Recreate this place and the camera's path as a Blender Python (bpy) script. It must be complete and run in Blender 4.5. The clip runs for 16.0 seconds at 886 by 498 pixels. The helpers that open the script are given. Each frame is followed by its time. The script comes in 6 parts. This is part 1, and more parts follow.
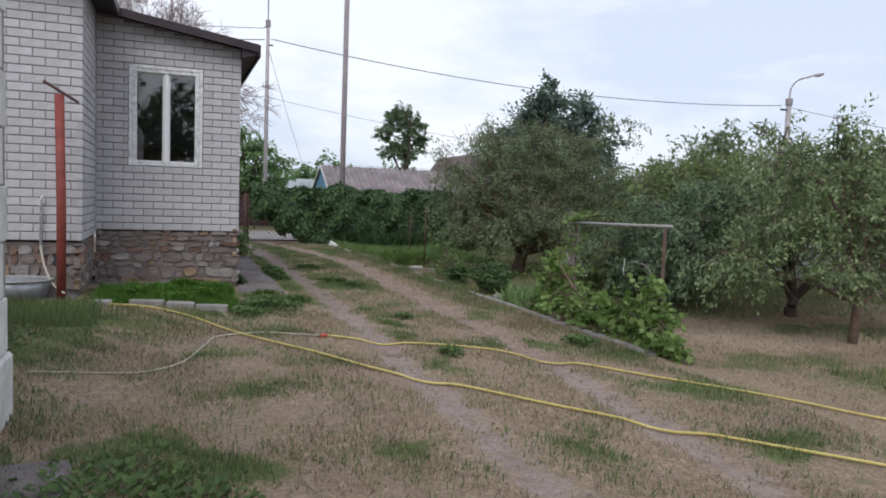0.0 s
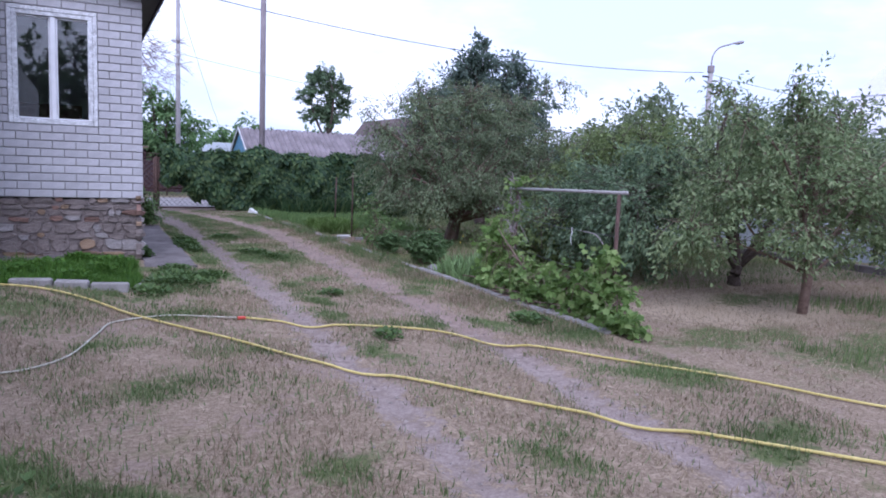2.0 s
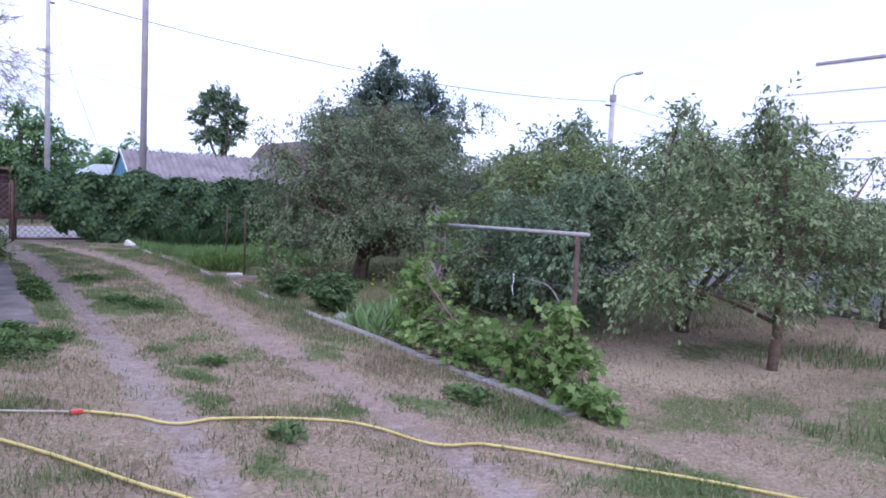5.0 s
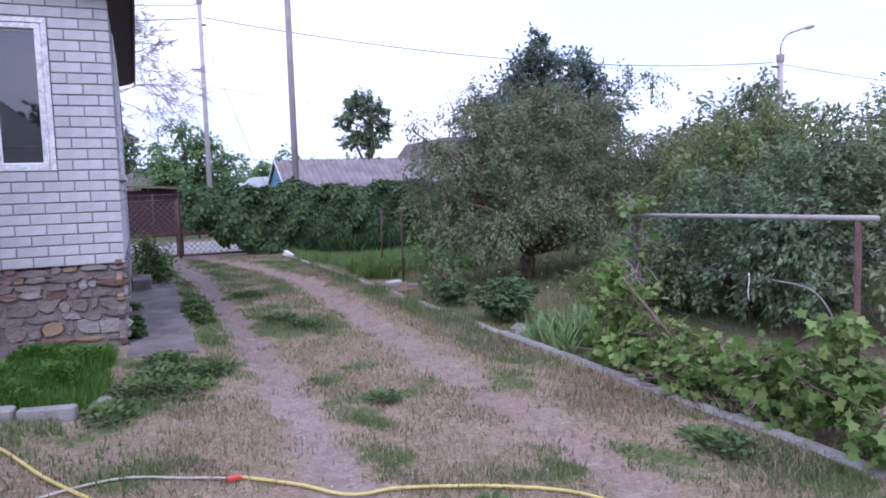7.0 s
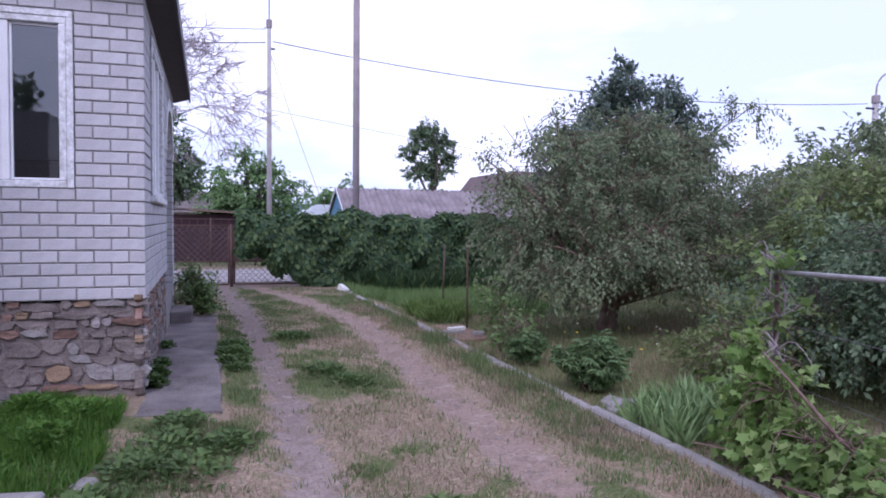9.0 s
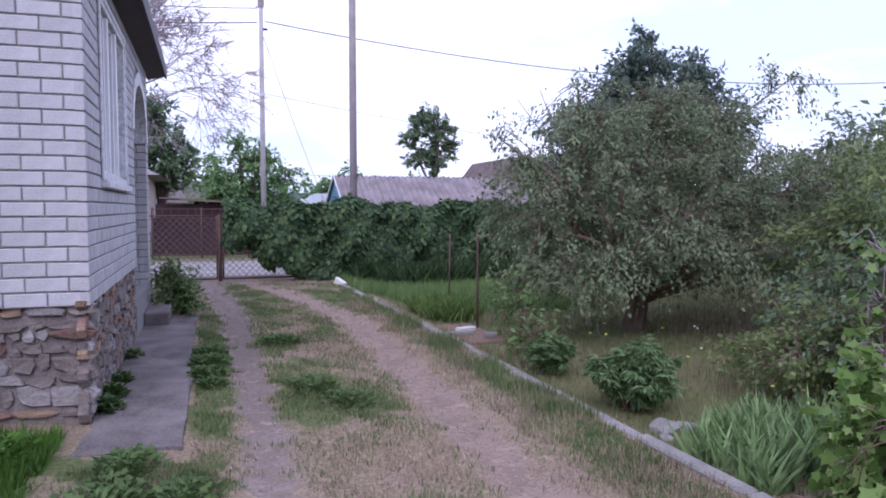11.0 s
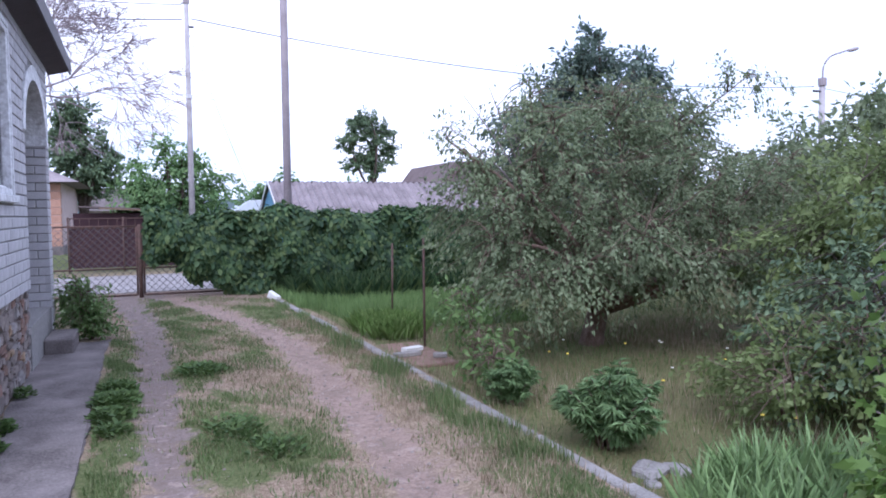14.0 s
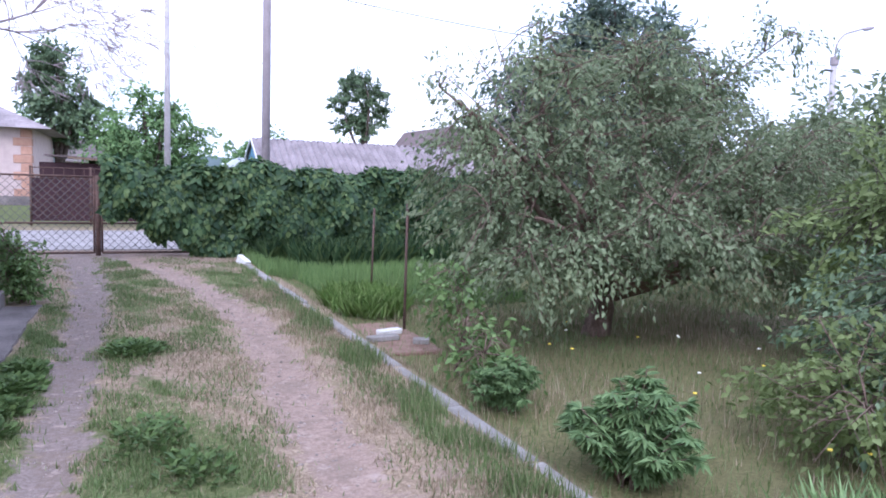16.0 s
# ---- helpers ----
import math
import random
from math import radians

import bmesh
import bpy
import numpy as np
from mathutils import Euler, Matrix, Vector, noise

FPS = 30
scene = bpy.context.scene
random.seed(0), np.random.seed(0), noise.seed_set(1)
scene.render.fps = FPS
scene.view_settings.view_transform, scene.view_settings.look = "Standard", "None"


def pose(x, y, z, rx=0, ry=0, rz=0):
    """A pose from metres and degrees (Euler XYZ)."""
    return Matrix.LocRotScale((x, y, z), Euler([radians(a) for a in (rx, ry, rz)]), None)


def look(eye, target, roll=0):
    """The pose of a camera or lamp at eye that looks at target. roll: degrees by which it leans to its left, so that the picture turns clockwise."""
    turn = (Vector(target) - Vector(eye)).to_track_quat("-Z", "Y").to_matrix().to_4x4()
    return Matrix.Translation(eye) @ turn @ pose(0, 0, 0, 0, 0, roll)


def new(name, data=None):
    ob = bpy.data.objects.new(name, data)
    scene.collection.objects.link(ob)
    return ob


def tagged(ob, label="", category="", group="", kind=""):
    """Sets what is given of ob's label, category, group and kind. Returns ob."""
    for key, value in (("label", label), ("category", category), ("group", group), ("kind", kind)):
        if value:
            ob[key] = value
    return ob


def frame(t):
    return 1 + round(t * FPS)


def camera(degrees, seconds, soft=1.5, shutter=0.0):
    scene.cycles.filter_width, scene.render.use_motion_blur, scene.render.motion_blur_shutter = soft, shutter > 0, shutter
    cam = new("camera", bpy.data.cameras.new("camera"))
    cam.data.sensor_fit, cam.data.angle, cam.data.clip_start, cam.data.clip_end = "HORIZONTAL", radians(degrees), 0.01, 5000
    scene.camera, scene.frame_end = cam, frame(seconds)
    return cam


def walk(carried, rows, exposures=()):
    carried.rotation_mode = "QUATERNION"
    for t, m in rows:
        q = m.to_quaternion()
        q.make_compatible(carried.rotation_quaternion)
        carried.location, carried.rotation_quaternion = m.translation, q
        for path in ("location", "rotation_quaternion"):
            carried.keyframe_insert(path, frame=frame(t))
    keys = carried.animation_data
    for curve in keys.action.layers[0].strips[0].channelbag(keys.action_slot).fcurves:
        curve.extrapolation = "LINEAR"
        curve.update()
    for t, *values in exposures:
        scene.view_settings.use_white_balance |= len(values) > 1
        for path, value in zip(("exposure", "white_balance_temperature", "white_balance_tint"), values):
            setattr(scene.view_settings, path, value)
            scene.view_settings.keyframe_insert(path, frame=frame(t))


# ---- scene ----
cam = camera(63.0, 16.0, soft=1.8)
PATH = [
    (0, (-0.881, -10.98, 1.321), (-0.184, -9.11, 1.181), 2.1),
    (0.5, (-0.878, -10.861, 1.311), (-0.05, -9.046, 1.168), 0.8),
    (1, (-0.91, -10.681, 1.314), (0.063, -8.941, 1.152), 1.6),
    (1.5, (-0.819, -10.437, 1.287), (0.064, -8.65, 1.122), 1.9),
    (2, (-0.693, -10.219, 1.294), (0.195, -8.441, 1.068), 2.3),
    (2.2, (-0.688, -10.137, 1.282), (0.195, -8.351, 1.106), 0.8),
    (2.5, (-0.701, -9.988, 1.296), (0.348, -8.305, 1.037), -0.1),
    (3, (-0.597, -9.741, 1.334), (0.431, -8.041, 1.105), 1.4),
    (3.2, (-0.577, -9.622, 1.331), (0.401, -7.886, 1.157), 3.0),
    (5.3, (-0.062, -8.652, 1.374), (1.103, -7.035, 1.207), 1.5),
    (5.5, (-0.045, -8.531, 1.383), (1.151, -6.944, 1.155), 0.1),
    (6, (-0.055, -8.258, 1.393), (0.995, -6.565, 1.213), -1.1),
    (6.5, (0.067, -7.93, 1.383), (0.816, -6.082, 1.24), -0.2),
    (7, (0.149, -7.645, 1.367), (0.92, -5.807, 1.193), -1.8),
    (7.5, (0.198, -7.274, 1.403), (0.97, -5.434, 1.267), -0.8),
    (8, (0.339, -7.016, 1.406), (0.893, -5.097, 1.294), 0.0),
    (8.5, (0.417, -6.71, 1.432), (1.052, -4.819, 1.282), -1.1),
    (9, (0.478, -6.412, 1.392), (1.1, -4.513, 1.312), 0.5),
    (9.5, (0.597, -6.13, 1.38), (1.075, -4.196, 1.201), 0.8),
    (10, (0.644, -5.816, 1.381), (1.237, -3.908, 1.29), -0.8),
    (10.2, (0.652, -5.701, 1.375), (1.278, -3.804, 1.274), -0.2),
    (12.3, (0.965, -4.949, 1.378), (1.573, -3.048, 1.26), 0.2),
    (12.5, (0.974, -4.91, 1.382), (1.627, -3.024, 1.26), 0.7),
    (13, (0.957, -4.769, 1.395), (1.6, -2.881, 1.249), -0.1),
    (13.5, (0.917, -4.689, 1.399), (1.651, -2.835, 1.244), -0.8),
    (14, (0.972, -4.557, 1.413), (1.748, -2.716, 1.312), -0.7),
    (14.5, (1.108, -4.341, 1.384), (1.867, -2.503, 1.173), 1.6),
    (15, (1.212, -4.1, 1.31), (2.006, -2.274, 1.124), 1.5),
    (15.5, (1.355, -3.807, 1.34), (2.274, -2.047, 1.1), -0.7),
    (16, (1.45, -3.509, 1.357), (2.25, -1.686, 1.169), 1.9),
]
walk(cam, [(t, look(eye, target, roll)) for t, eye, target, roll in PATH],
     exposures=[(0.0, 0.07, 6320, 10), (0.5, 0.33, 5510, 26), (1.5, 0.43, 5310, 23), (3.0, 0.59, 5260, 27), (5.5, 0.65, 5260, 25), (6.0, 0.60, 5260, 25), (6.5, 0.36, 5320, 24), (7.0, 0.57, 5370, 28), (7.5, 0.57, 5370, 29), (8.0, 0.12, 5400, 30),
                (8.5, 0.24, 5500, 31), (9.0, 0.38, 5500, 31), (9.5, 0.34, 5500, 32), (10.0, 0.42, 5550, 32), (12.5, 0.48, 5420, 23), (14.0, 0.81, 5420, 22), (16.0, 1.19, 5420, 22)])

# ---------------------------------------------------------------- light
SUN_EL, SUN_AZ = 44.0, 203.0
world = bpy.data.worlds.new("sky")
scene.world = world
world.use_nodes = True
wn, wl = world.node_tree.nodes, world.node_tree.links
sky = wn.new("ShaderNodeTexSky")
sky.sky_type, sky.sun_disc = "NISHITA", False
sky.sun_elevation, sky.sun_rotation = radians(SUN_EL), radians(SUN_AZ)
sky.air_density, sky.dust_density = 1.0, 2.5
wtc = wn.new("ShaderNodeTexCoord")
wmap = wn.new("ShaderNodeMapping")
wmap.inputs["Scale"].default_value = (1.0, 1.0, 3.2)
wl.new(wtc.outputs["Generated"], wmap.inputs["Vector"])
wnoise = wn.new("ShaderNodeTexNoise")
wnoise.inputs["Scale"].default_value, wnoise.inputs["Detail"].default_value = 2.3, 6.0
wnoise.inputs["Roughness"].default_value = 0.55
wl.new(wmap.outputs["Vector"], wnoise.inputs["Vector"])
wramp = wn.new("ShaderNodeValToRGB")
wramp.color_ramp.elements[0].position, wramp.color_ramp.elements[0].color = 0.40, (7.4, 8.1, 9.6, 1)
wramp.color_ramp.elements[1].position, wramp.color_ramp.elements[1].color = 0.56, (10.2, 10.3, 10.9, 1)
wl.new(wnoise.outputs["Fac"], wramp.inputs["Fac"])
wmix = wn.new("ShaderNodeMix")
wmix.data_type = "RGBA"
wmix.inputs["Factor"].default_value = 0.82
wl.new(sky.outputs["Color"], wmix.inputs["A"])
wl.new(wramp.outputs["Color"], wmix.inputs["B"])
wbg = wn["Background"]
wbg.inputs["Strength"].default_value = 0.105
wl.new(wmix.outputs["Result"], wbg.inputs["Color"])

sun = new("sun", bpy.data.lights.new("sun", "SUN"))
sun.data.energy, sun.data.angle, sun.data.color = 1.3, radians(35), (1.0, 0.96, 0.92)
_el, _az = radians(SUN_EL), radians(SUN_AZ)
sun.matrix_world = look((0, 0, 30), (-math.sin(_az) * math.cos(_el), -math.cos(_az) * math.cos(_el), 30 - math.sin(_el)))


# ---------------------------------------------------------------- materials
def mat(name, dark, light, scale=8.0, rough=0.8, bump=0.2, bump_scale=60.0, metal=0.0, island=0.0, obj=0.0, spec=0.3):
    """Two colours mixed by large and fine noise, with relief; island / obj: how far single pieces differ in value."""
    m = bpy.data.materials.new(name)
    m.use_nodes = True
    n, l = m.node_tree.nodes, m.node_tree.links
    b = n["Principled BSDF"]
    b.inputs["Roughness"].default_value, b.inputs["Metallic"].default_value = rough, metal
    b.inputs["Specular IOR Level"].default_value = spec
    tc = n.new("ShaderNodeTexCoord")
    n1, n2 = n.new("ShaderNodeTexNoise"), n.new("ShaderNodeTexNoise")
    n1.inputs["Scale"].default_value, n1.inputs["Detail"].default_value = scale, 5
    n2.inputs["Scale"].default_value, n2.inputs["Detail"].default_value = bump_scale, 4
    for t in (n1, n2):
        l.new(tc.outputs["Object"], t.inputs["Vector"])
    add = n.new("ShaderNodeMath")
    add.operation = "MULTIPLY_ADD"
    add.inputs[1].default_value = 0.45
    l.new(n2.outputs["Fac"], add.inputs[0])
    sc = n.new("ShaderNodeMath")
    sc.operation, sc.inputs[1].default_value = "MULTIPLY", 0.62
    l.new(n1.outputs["Fac"], sc.inputs[0])
    l.new(sc.outputs[0], add.inputs[2])
    ramp = n.new("ShaderNodeValToRGB")
    ramp.color_ramp.elements[0].position, ramp.color_ramp.elements[0].color = 0.36, (*dark, 1)
    ramp.color_ramp.elements[1].position, ramp.color_ramp.elements[1].color = 0.68, (*light, 1)
    l.new(add.outputs[0], ramp.inputs["Fac"])
    out = ramp.outputs["Color"]
    if island or obj:
        src = n.new("ShaderNodeNewGeometry").outputs["Random Per Island"] if island else n.new("ShaderNodeObjectInfo").outputs["Random"]
        mr = n.new("ShaderNodeMapRange")
        mr.inputs["To Min"].default_value, mr.inputs["To Max"].default_value = 1 - (island or obj), 1 + (island or obj)
        l.new(src, mr.inputs["Value"])
        hs = n.new("ShaderNodeHueSaturation")
        l.new(mr.outputs["Result"], hs.inputs["Value"])
        l.new(out, hs.inputs["Color"])
        out = hs.outputs["Color"]
    l.new(out, b.inputs["Base Color"])
    if bump:
        bp = n.new("ShaderNodeBump")
        bp.inputs["Strength"].default_value, bp.inputs["Distance"].default_value = bump, 0.02
        l.new(n2.outputs["Fac"], bp.inputs["Height"])
        l.new(bp.outputs["Normal"], b.inputs["Normal"])
    return m


def leaf_mat(name, colours, translucent=0.35, rough=0.55):
    """Leaves: each takes its own colour out of the list, and lets some light through."""
    m = bpy.data.materials.new(name)
    m.use_nodes = True
    n, l = m.node_tree.nodes, m.node_tree.links
    b = n["Principled BSDF"]
    b.inputs["Roughness"].default_value, b.inputs["Specular IOR Level"].default_value = rough, 0.25
    geo = n.new("ShaderNodeNewGeometry")
    ramp = n.new("ShaderNodeValToRGB")
    e = ramp.color_ramp.elements
    while len(e) < len(colours):
        e.new(0.5)
    for k, c in enumerate(colours):
        e[k].position, e[k].color = k / (len(colours) - 1), (*c, 1)
    l.new(geo.outputs["Random Per Island"], ramp.inputs["Fac"])
    tc, nz, hs, mr = n.new("ShaderNodeTexCoord"), n.new("ShaderNodeTexNoise"), n.new("ShaderNodeHueSaturation"), n.new("ShaderNodeMapRange")
    nz.inputs["Scale"].default_value, nz.inputs["Detail"].default_value = 1.3, 3
    l.new(tc.outputs["Object"], nz.inputs["Vector"])
    mr.inputs["From Min"].default_value, mr.inputs["From Max"].default_value = 0.3, 0.7
    mr.inputs["To Min"].default_value, mr.inputs["To Max"].default_value = 0.8, 1.22
    l.new(nz.outputs["Fac"], mr.inputs["Value"])
    l.new(mr.outputs["Result"], hs.inputs["Value"])
    l.new(ramp.outputs["Color"], hs.inputs["Color"])
    l.new(hs.outputs["Color"], b.inputs["Base Color"])
    tr, mx = n.new("ShaderNodeBsdfTranslucent"), n.new("ShaderNodeMixShader")
    l.new(hs.outputs["Color"], tr.inputs["Color"])
    mx.inputs["Fac"].default_value = translucent
    l.new(b.outputs["BSDF"], mx.inputs[1])
    l.new(tr.outputs["BSDF"], mx.inputs[2])
    l.new(mx.outputs["Shader"], n["Material Output"].inputs["Surface"])
    return m


M_BRICK = mat("white_silicate_brick", (0.385, 0.378, 0.395), (0.545, 0.535, 0.555), 5, 0.85, 0.25, 90, obj=0.07)
M_BRICKJ = mat("white_silicate_brick_far", (0.385, 0.378, 0.395), (0.545, 0.535, 0.555), 5, 0.85, 0.25, 90, island=0.07)
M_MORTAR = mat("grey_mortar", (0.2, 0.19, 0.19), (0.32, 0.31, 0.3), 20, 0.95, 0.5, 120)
M_STONE = mat("rubble_stone", (0.13, 0.106, 0.096), (0.255, 0.218, 0.202), 9, 0.9, 0.6, 45, obj=0.16)
M_STONE_RED = mat("reddish_rubble", (0.15, 0.085, 0.07), (0.26, 0.17, 0.135), 7, 0.9, 0.6, 45, obj=0.25)
M_STONE_TAN = mat("tan_rubble", (0.20, 0.135, 0.085), (0.31, 0.225, 0.155), 7, 0.9, 0.6, 45, obj=0.2)
M_STONE_PALE = mat("pale_rubble", (0.20, 0.18, 0.175), (0.34, 0.315, 0.305), 9, 0.9, 0.6, 45, obj=0.15)
M_PLINTHM = mat("plinth_mortar", (0.15, 0.125, 0.116), (0.27, 0.232, 0.218), 8, 0.95, 0.7, 60)
M_TRIM = mat("peeling_white_paint", (0.42, 0.42, 0.43), (0.80, 0.81, 0.83), 14, 0.6, 0.4, 40)
M_SASH = mat("white_paint", (0.72, 0.73, 0.75), (0.84, 0.84, 0.86), 6, 0.45, 0.08, 60)
M_ROOF = mat("dark_brown_roof_metal", (0.028, 0.020, 0.026), (0.052, 0.038, 0.045), 4, 0.55, 0.1, 30)
M_CONC = mat("grey_concrete", (0.075, 0.064, 0.062), (0.24, 0.213, 0.207), 2.8, 0.93, 0.45, 70)
M_KERB = mat("weathered_kerb_concrete", (0.16, 0.15, 0.14), (0.31, 0.295, 0.28), 5, 0.93, 0.5, 60, obj=0.1)
M_WHITEST = mat("whitewashed_stone", (0.48, 0.48, 0.46), (0.72, 0.72, 0.70), 9, 0.85, 0.35, 60, obj=0.08)
M_RUST = mat("red_brown_painted_steel", (0.16, 0.035, 0.03), (0.27, 0.07, 0.055), 9, 0.6, 0.2, 60)
M_RUSTDARK = mat("rusty_dark_steel", (0.06, 0.04, 0.035), (0.14, 0.085, 0.07), 14, 0.75, 0.3, 80)
M_PIPE = mat("weathered_grey_pipe", (0.25, 0.235, 0.23), (0.40, 0.38, 0.375), 9, 0.6, 0.1, 60)
M_WIRE = mat("galvanised_wire", (0.09, 0.085, 0.09), (0.15, 0.145, 0.15), 15, 0.6, 0.0, 60, metal=0.3)
M_CABLE = mat("black_cable", (0.03, 0.03, 0.035), (0.06, 0.06, 0.065), 9, 0.6, 0.0)
M_POLE = mat("pole_concrete", (0.30, 0.28, 0.29), (0.45, 0.43, 0.43), 3, 0.9, 0.3, 50)
M_POLEW = mat("grey_brown_pole", (0.22, 0.19, 0.20), (0.34, 0.30, 0.31), 3, 0.9, 0.35, 40)
M_BARK = mat("dark_bark", (0.05, 0.038, 0.032), (0.13, 0.10, 0.085), 9, 0.95, 0.8, 45)
M_BARKB = mat("brown_bark", (0.10, 0.065, 0.05), (0.21, 0.15, 0.12), 9, 0.95, 0.8, 45)
M_TWIG = mat("bare_grey_twig", (0.20, 0.16, 0.16), (0.34, 0.29, 0.30), 9, 0.9, 0.2, 45)
M_HOSE = mat("yellow_rubber_hose", (0.46, 0.37, 0.10), (0.62, 0.52, 0.20), 6, 0.45, 0.05, 40)
M_HOSEG = mat("pale_grey_hose", (0.36, 0.34, 0.27), (0.52, 0.50, 0.42), 6, 0.5, 0.05, 40)
M_RED = mat("red_plastic", (0.5, 0.05, 0.04), (0.65, 0.1, 0.07), 6, 0.4, 0.0)
M_SLATE = mat("weathered_fibre_cement_roofing", (0.15, 0.13, 0.135), (0.31, 0.27, 0.28), 1.6, 0.9, 0.3, 18)
M_BLUE = mat("blue_painted_boards", (0.10, 0.26, 0.42), (0.17, 0.36, 0.52), 5, 0.7, 0.15, 40)
M_PINK = mat("pinkish_plaster", (0.40, 0.315, 0.30), (0.54, 0.44, 0.42), 3, 0.9, 0.3, 40)
M_REDBRICK = mat("orange_red_brick", (0.34, 0.19, 0.14), (0.46, 0.28, 0.21), 6, 0.9, 0.3, 60, obj=0.12)
M_MAROON = mat("maroon_painted_sheet", (0.034, 0.015, 0.020), (0.06, 0.026, 0.032), 2, 0.65, 0.1, 30)
M_WHITEROOF = mat("white_profiled_sheet", (0.62, 0.61, 0.65), (0.74, 0.73, 0.77), 0.7, 0.45, 0.05, 10)
M_WALLBLUE = mat("pale_blue_sheet_fence", (0.40, 0.44, 0.50), (0.54, 0.58, 0.63), 1, 0.6, 0.1, 20)
M_ROAD = mat("pale_gravel_road", (0.19, 0.175, 0.17), (0.33, 0.31, 0.305), 4, 0.95, 0.5, 50)
M_HILL = mat("distant_wooded_hill", (0.075, 0.105, 0.11), (0.12, 0.155, 0.155), 0.08, 1.0, 0.0)
M_BROWNROOF = mat("dull_brown_roofing", (0.11, 0.085, 0.085), (0.18, 0.14, 0.135), 1.5, 0.9, 0.2, 20)
M_INSIDE = mat("dim_room_wall", (0.42, 0.40, 0.42), (0.55, 0.53, 0.54), 2, 0.9, 0.0)
M_CHERRYWOOD = mat("dark_red_wood", (0.10, 0.022, 0.02), (0.17, 0.045, 0.035), 4, 0.4, 0.05, 30)
M_ZINC = mat("zinc_sheet", (0.24, 0.26, 0.28), (0.4, 0.42, 0.45), 8, 0.45, 0.1, 30, metal=0.5)
M_SOIL = mat("bare_reddish_soil", (0.16, 0.095, 0.07), (0.28, 0.19, 0.15), 9, 0.97, 0.8, 50)
M_STONEBIT = mat("pale_grit", (0.19, 0.155, 0.135), (0.32, 0.275, 0.25), 9, 0.95, 0.2, 60, island=0.3)
M_PETALY = mat("yellow_petal", (0.75, 0.55, 0.06), (0.85, 0.68, 0.12), 5, 0.6, 0)
M_PETALW = mat("pale_petal", (0.7, 0.68, 0.6), (0.8, 0.78, 0.7), 5, 0.6, 0)

L_CHERRY = leaf_mat("cherry_leaf", [(0.122, 0.165, 0.088), (0.168, 0.212, 0.115), (0.208, 0.255, 0.142), (0.250, 0.295, 0.175)], 0.45)
L_DARK = leaf_mat("dark_tree_leaf", [(0.089, 0.139, 0.082), (0.142, 0.205, 0.112), (0.201, 0.273, 0.152)])
L_WALNUT = leaf_mat("walnut_leaf", [(0.079, 0.118, 0.092), (0.121, 0.168, 0.131), (0.173, 0.226, 0.173)])
L_PLUM = leaf_mat("plum_leaf", [(0.13, 0.175, 0.06), (0.18, 0.235, 0.085), (0.24, 0.30, 0.12)], 0.45)
L_APPLE = leaf_mat("apple_leaf", [(0.114, 0.168, 0.078), (0.172, 0.234, 0.106), (0.237, 0.301, 0.143), (0.299, 0.356, 0.188)])
L_HEDGE = leaf_mat("creeper_leaf", [(0.029, 0.063, 0.033), (0.050, 0.098, 0.043), (0.081, 0.140, 0.056), (0.144, 0.202, 0.073)])
L_VINE = leaf_mat("grape_leaf", [(0.101, 0.178, 0.042), (0.157, 0.253, 0.066), (0.224, 0.333, 0.102), (0.302, 0.391, 0.144)], 0.45)
L_PEONY = leaf_mat("peony_leaf", [(0.095, 0.165, 0.066), (0.148, 0.235, 0.096), (0.205, 0.298, 0.128)])
L_BUSH = leaf_mat("bush_leaf", [(0.095, 0.162, 0.056), (0.146, 0.230, 0.076), (0.202, 0.297, 0.112)])
L_FAR = leaf_mat("far_tree_leaf", [(0.107, 0.196, 0.080), (0.160, 0.264, 0.104), (0.221, 0.340, 0.139)], 0.3, 0.8)
L_LAWN = leaf_mat("lush_lawn_blade", [(0.050, 0.122, 0.016), (0.081, 0.181, 0.027), (0.136, 0.244, 0.045)], 0.4)
L_GRASS = leaf_mat("green_grass_blade", [(0.086, 0.132, 0.045), (0.116, 0.171, 0.060), (0.157, 0.215, 0.085), (0.232, 0.255, 0.132)], 0.35)
L_STRAW = leaf_mat("dry_grass_blade", [(0.15, 0.125, 0.075), (0.24, 0.19, 0.125), (0.33, 0.265, 0.185), (0.43, 0.355, 0.26)], 0.25, 0.8)
L_WEED = leaf_mat("low_weed_leaf", [(0.066, 0.116, 0.037), (0.095, 0.156, 0.050), (0.136, 0.201, 0.065)], 0.3)


def glass_mat():
    m = bpy.data.materials.new("window_glass")
    m.use_nodes = True
    n, l = m.node_tree.nodes, m.node_tree.links
    g, t, mx, fr = n.new("ShaderNodeBsdfGlossy"), n.new("ShaderNodeBsdfTransparent"), n.new("ShaderNodeMixShader"), n.new("ShaderNodeFresnel")
    g.inputs["Roughness"].default_value = 0.02
    t.inputs["Color"].default_value = (0.72, 0.75, 0.78, 1)
    fr.inputs["IOR"].default_value = 2.0
    l.new(fr.outputs["Fac"], mx.inputs["Fac"])
    l.new(t.outputs["BSDF"], mx.inputs[1])
    l.new(g.outputs["BSDF"], mx.inputs[2])
    l.new(mx.outputs["Shader"], n["Material Output"].inputs["Surface"])
    return m


M_GLASS = glass_mat()


# ---------------------------------------------------------------- builders
def part(name, bm, material, parent=None, label="", smooth=False):
    """One bmesh as one mesh object, under a thing or a part."""
    me = bpy.data.meshes.new(name)
    bm.to_mesh(me)
    bm.free()
    return part_mesh(name, me, material, parent, label, smooth)


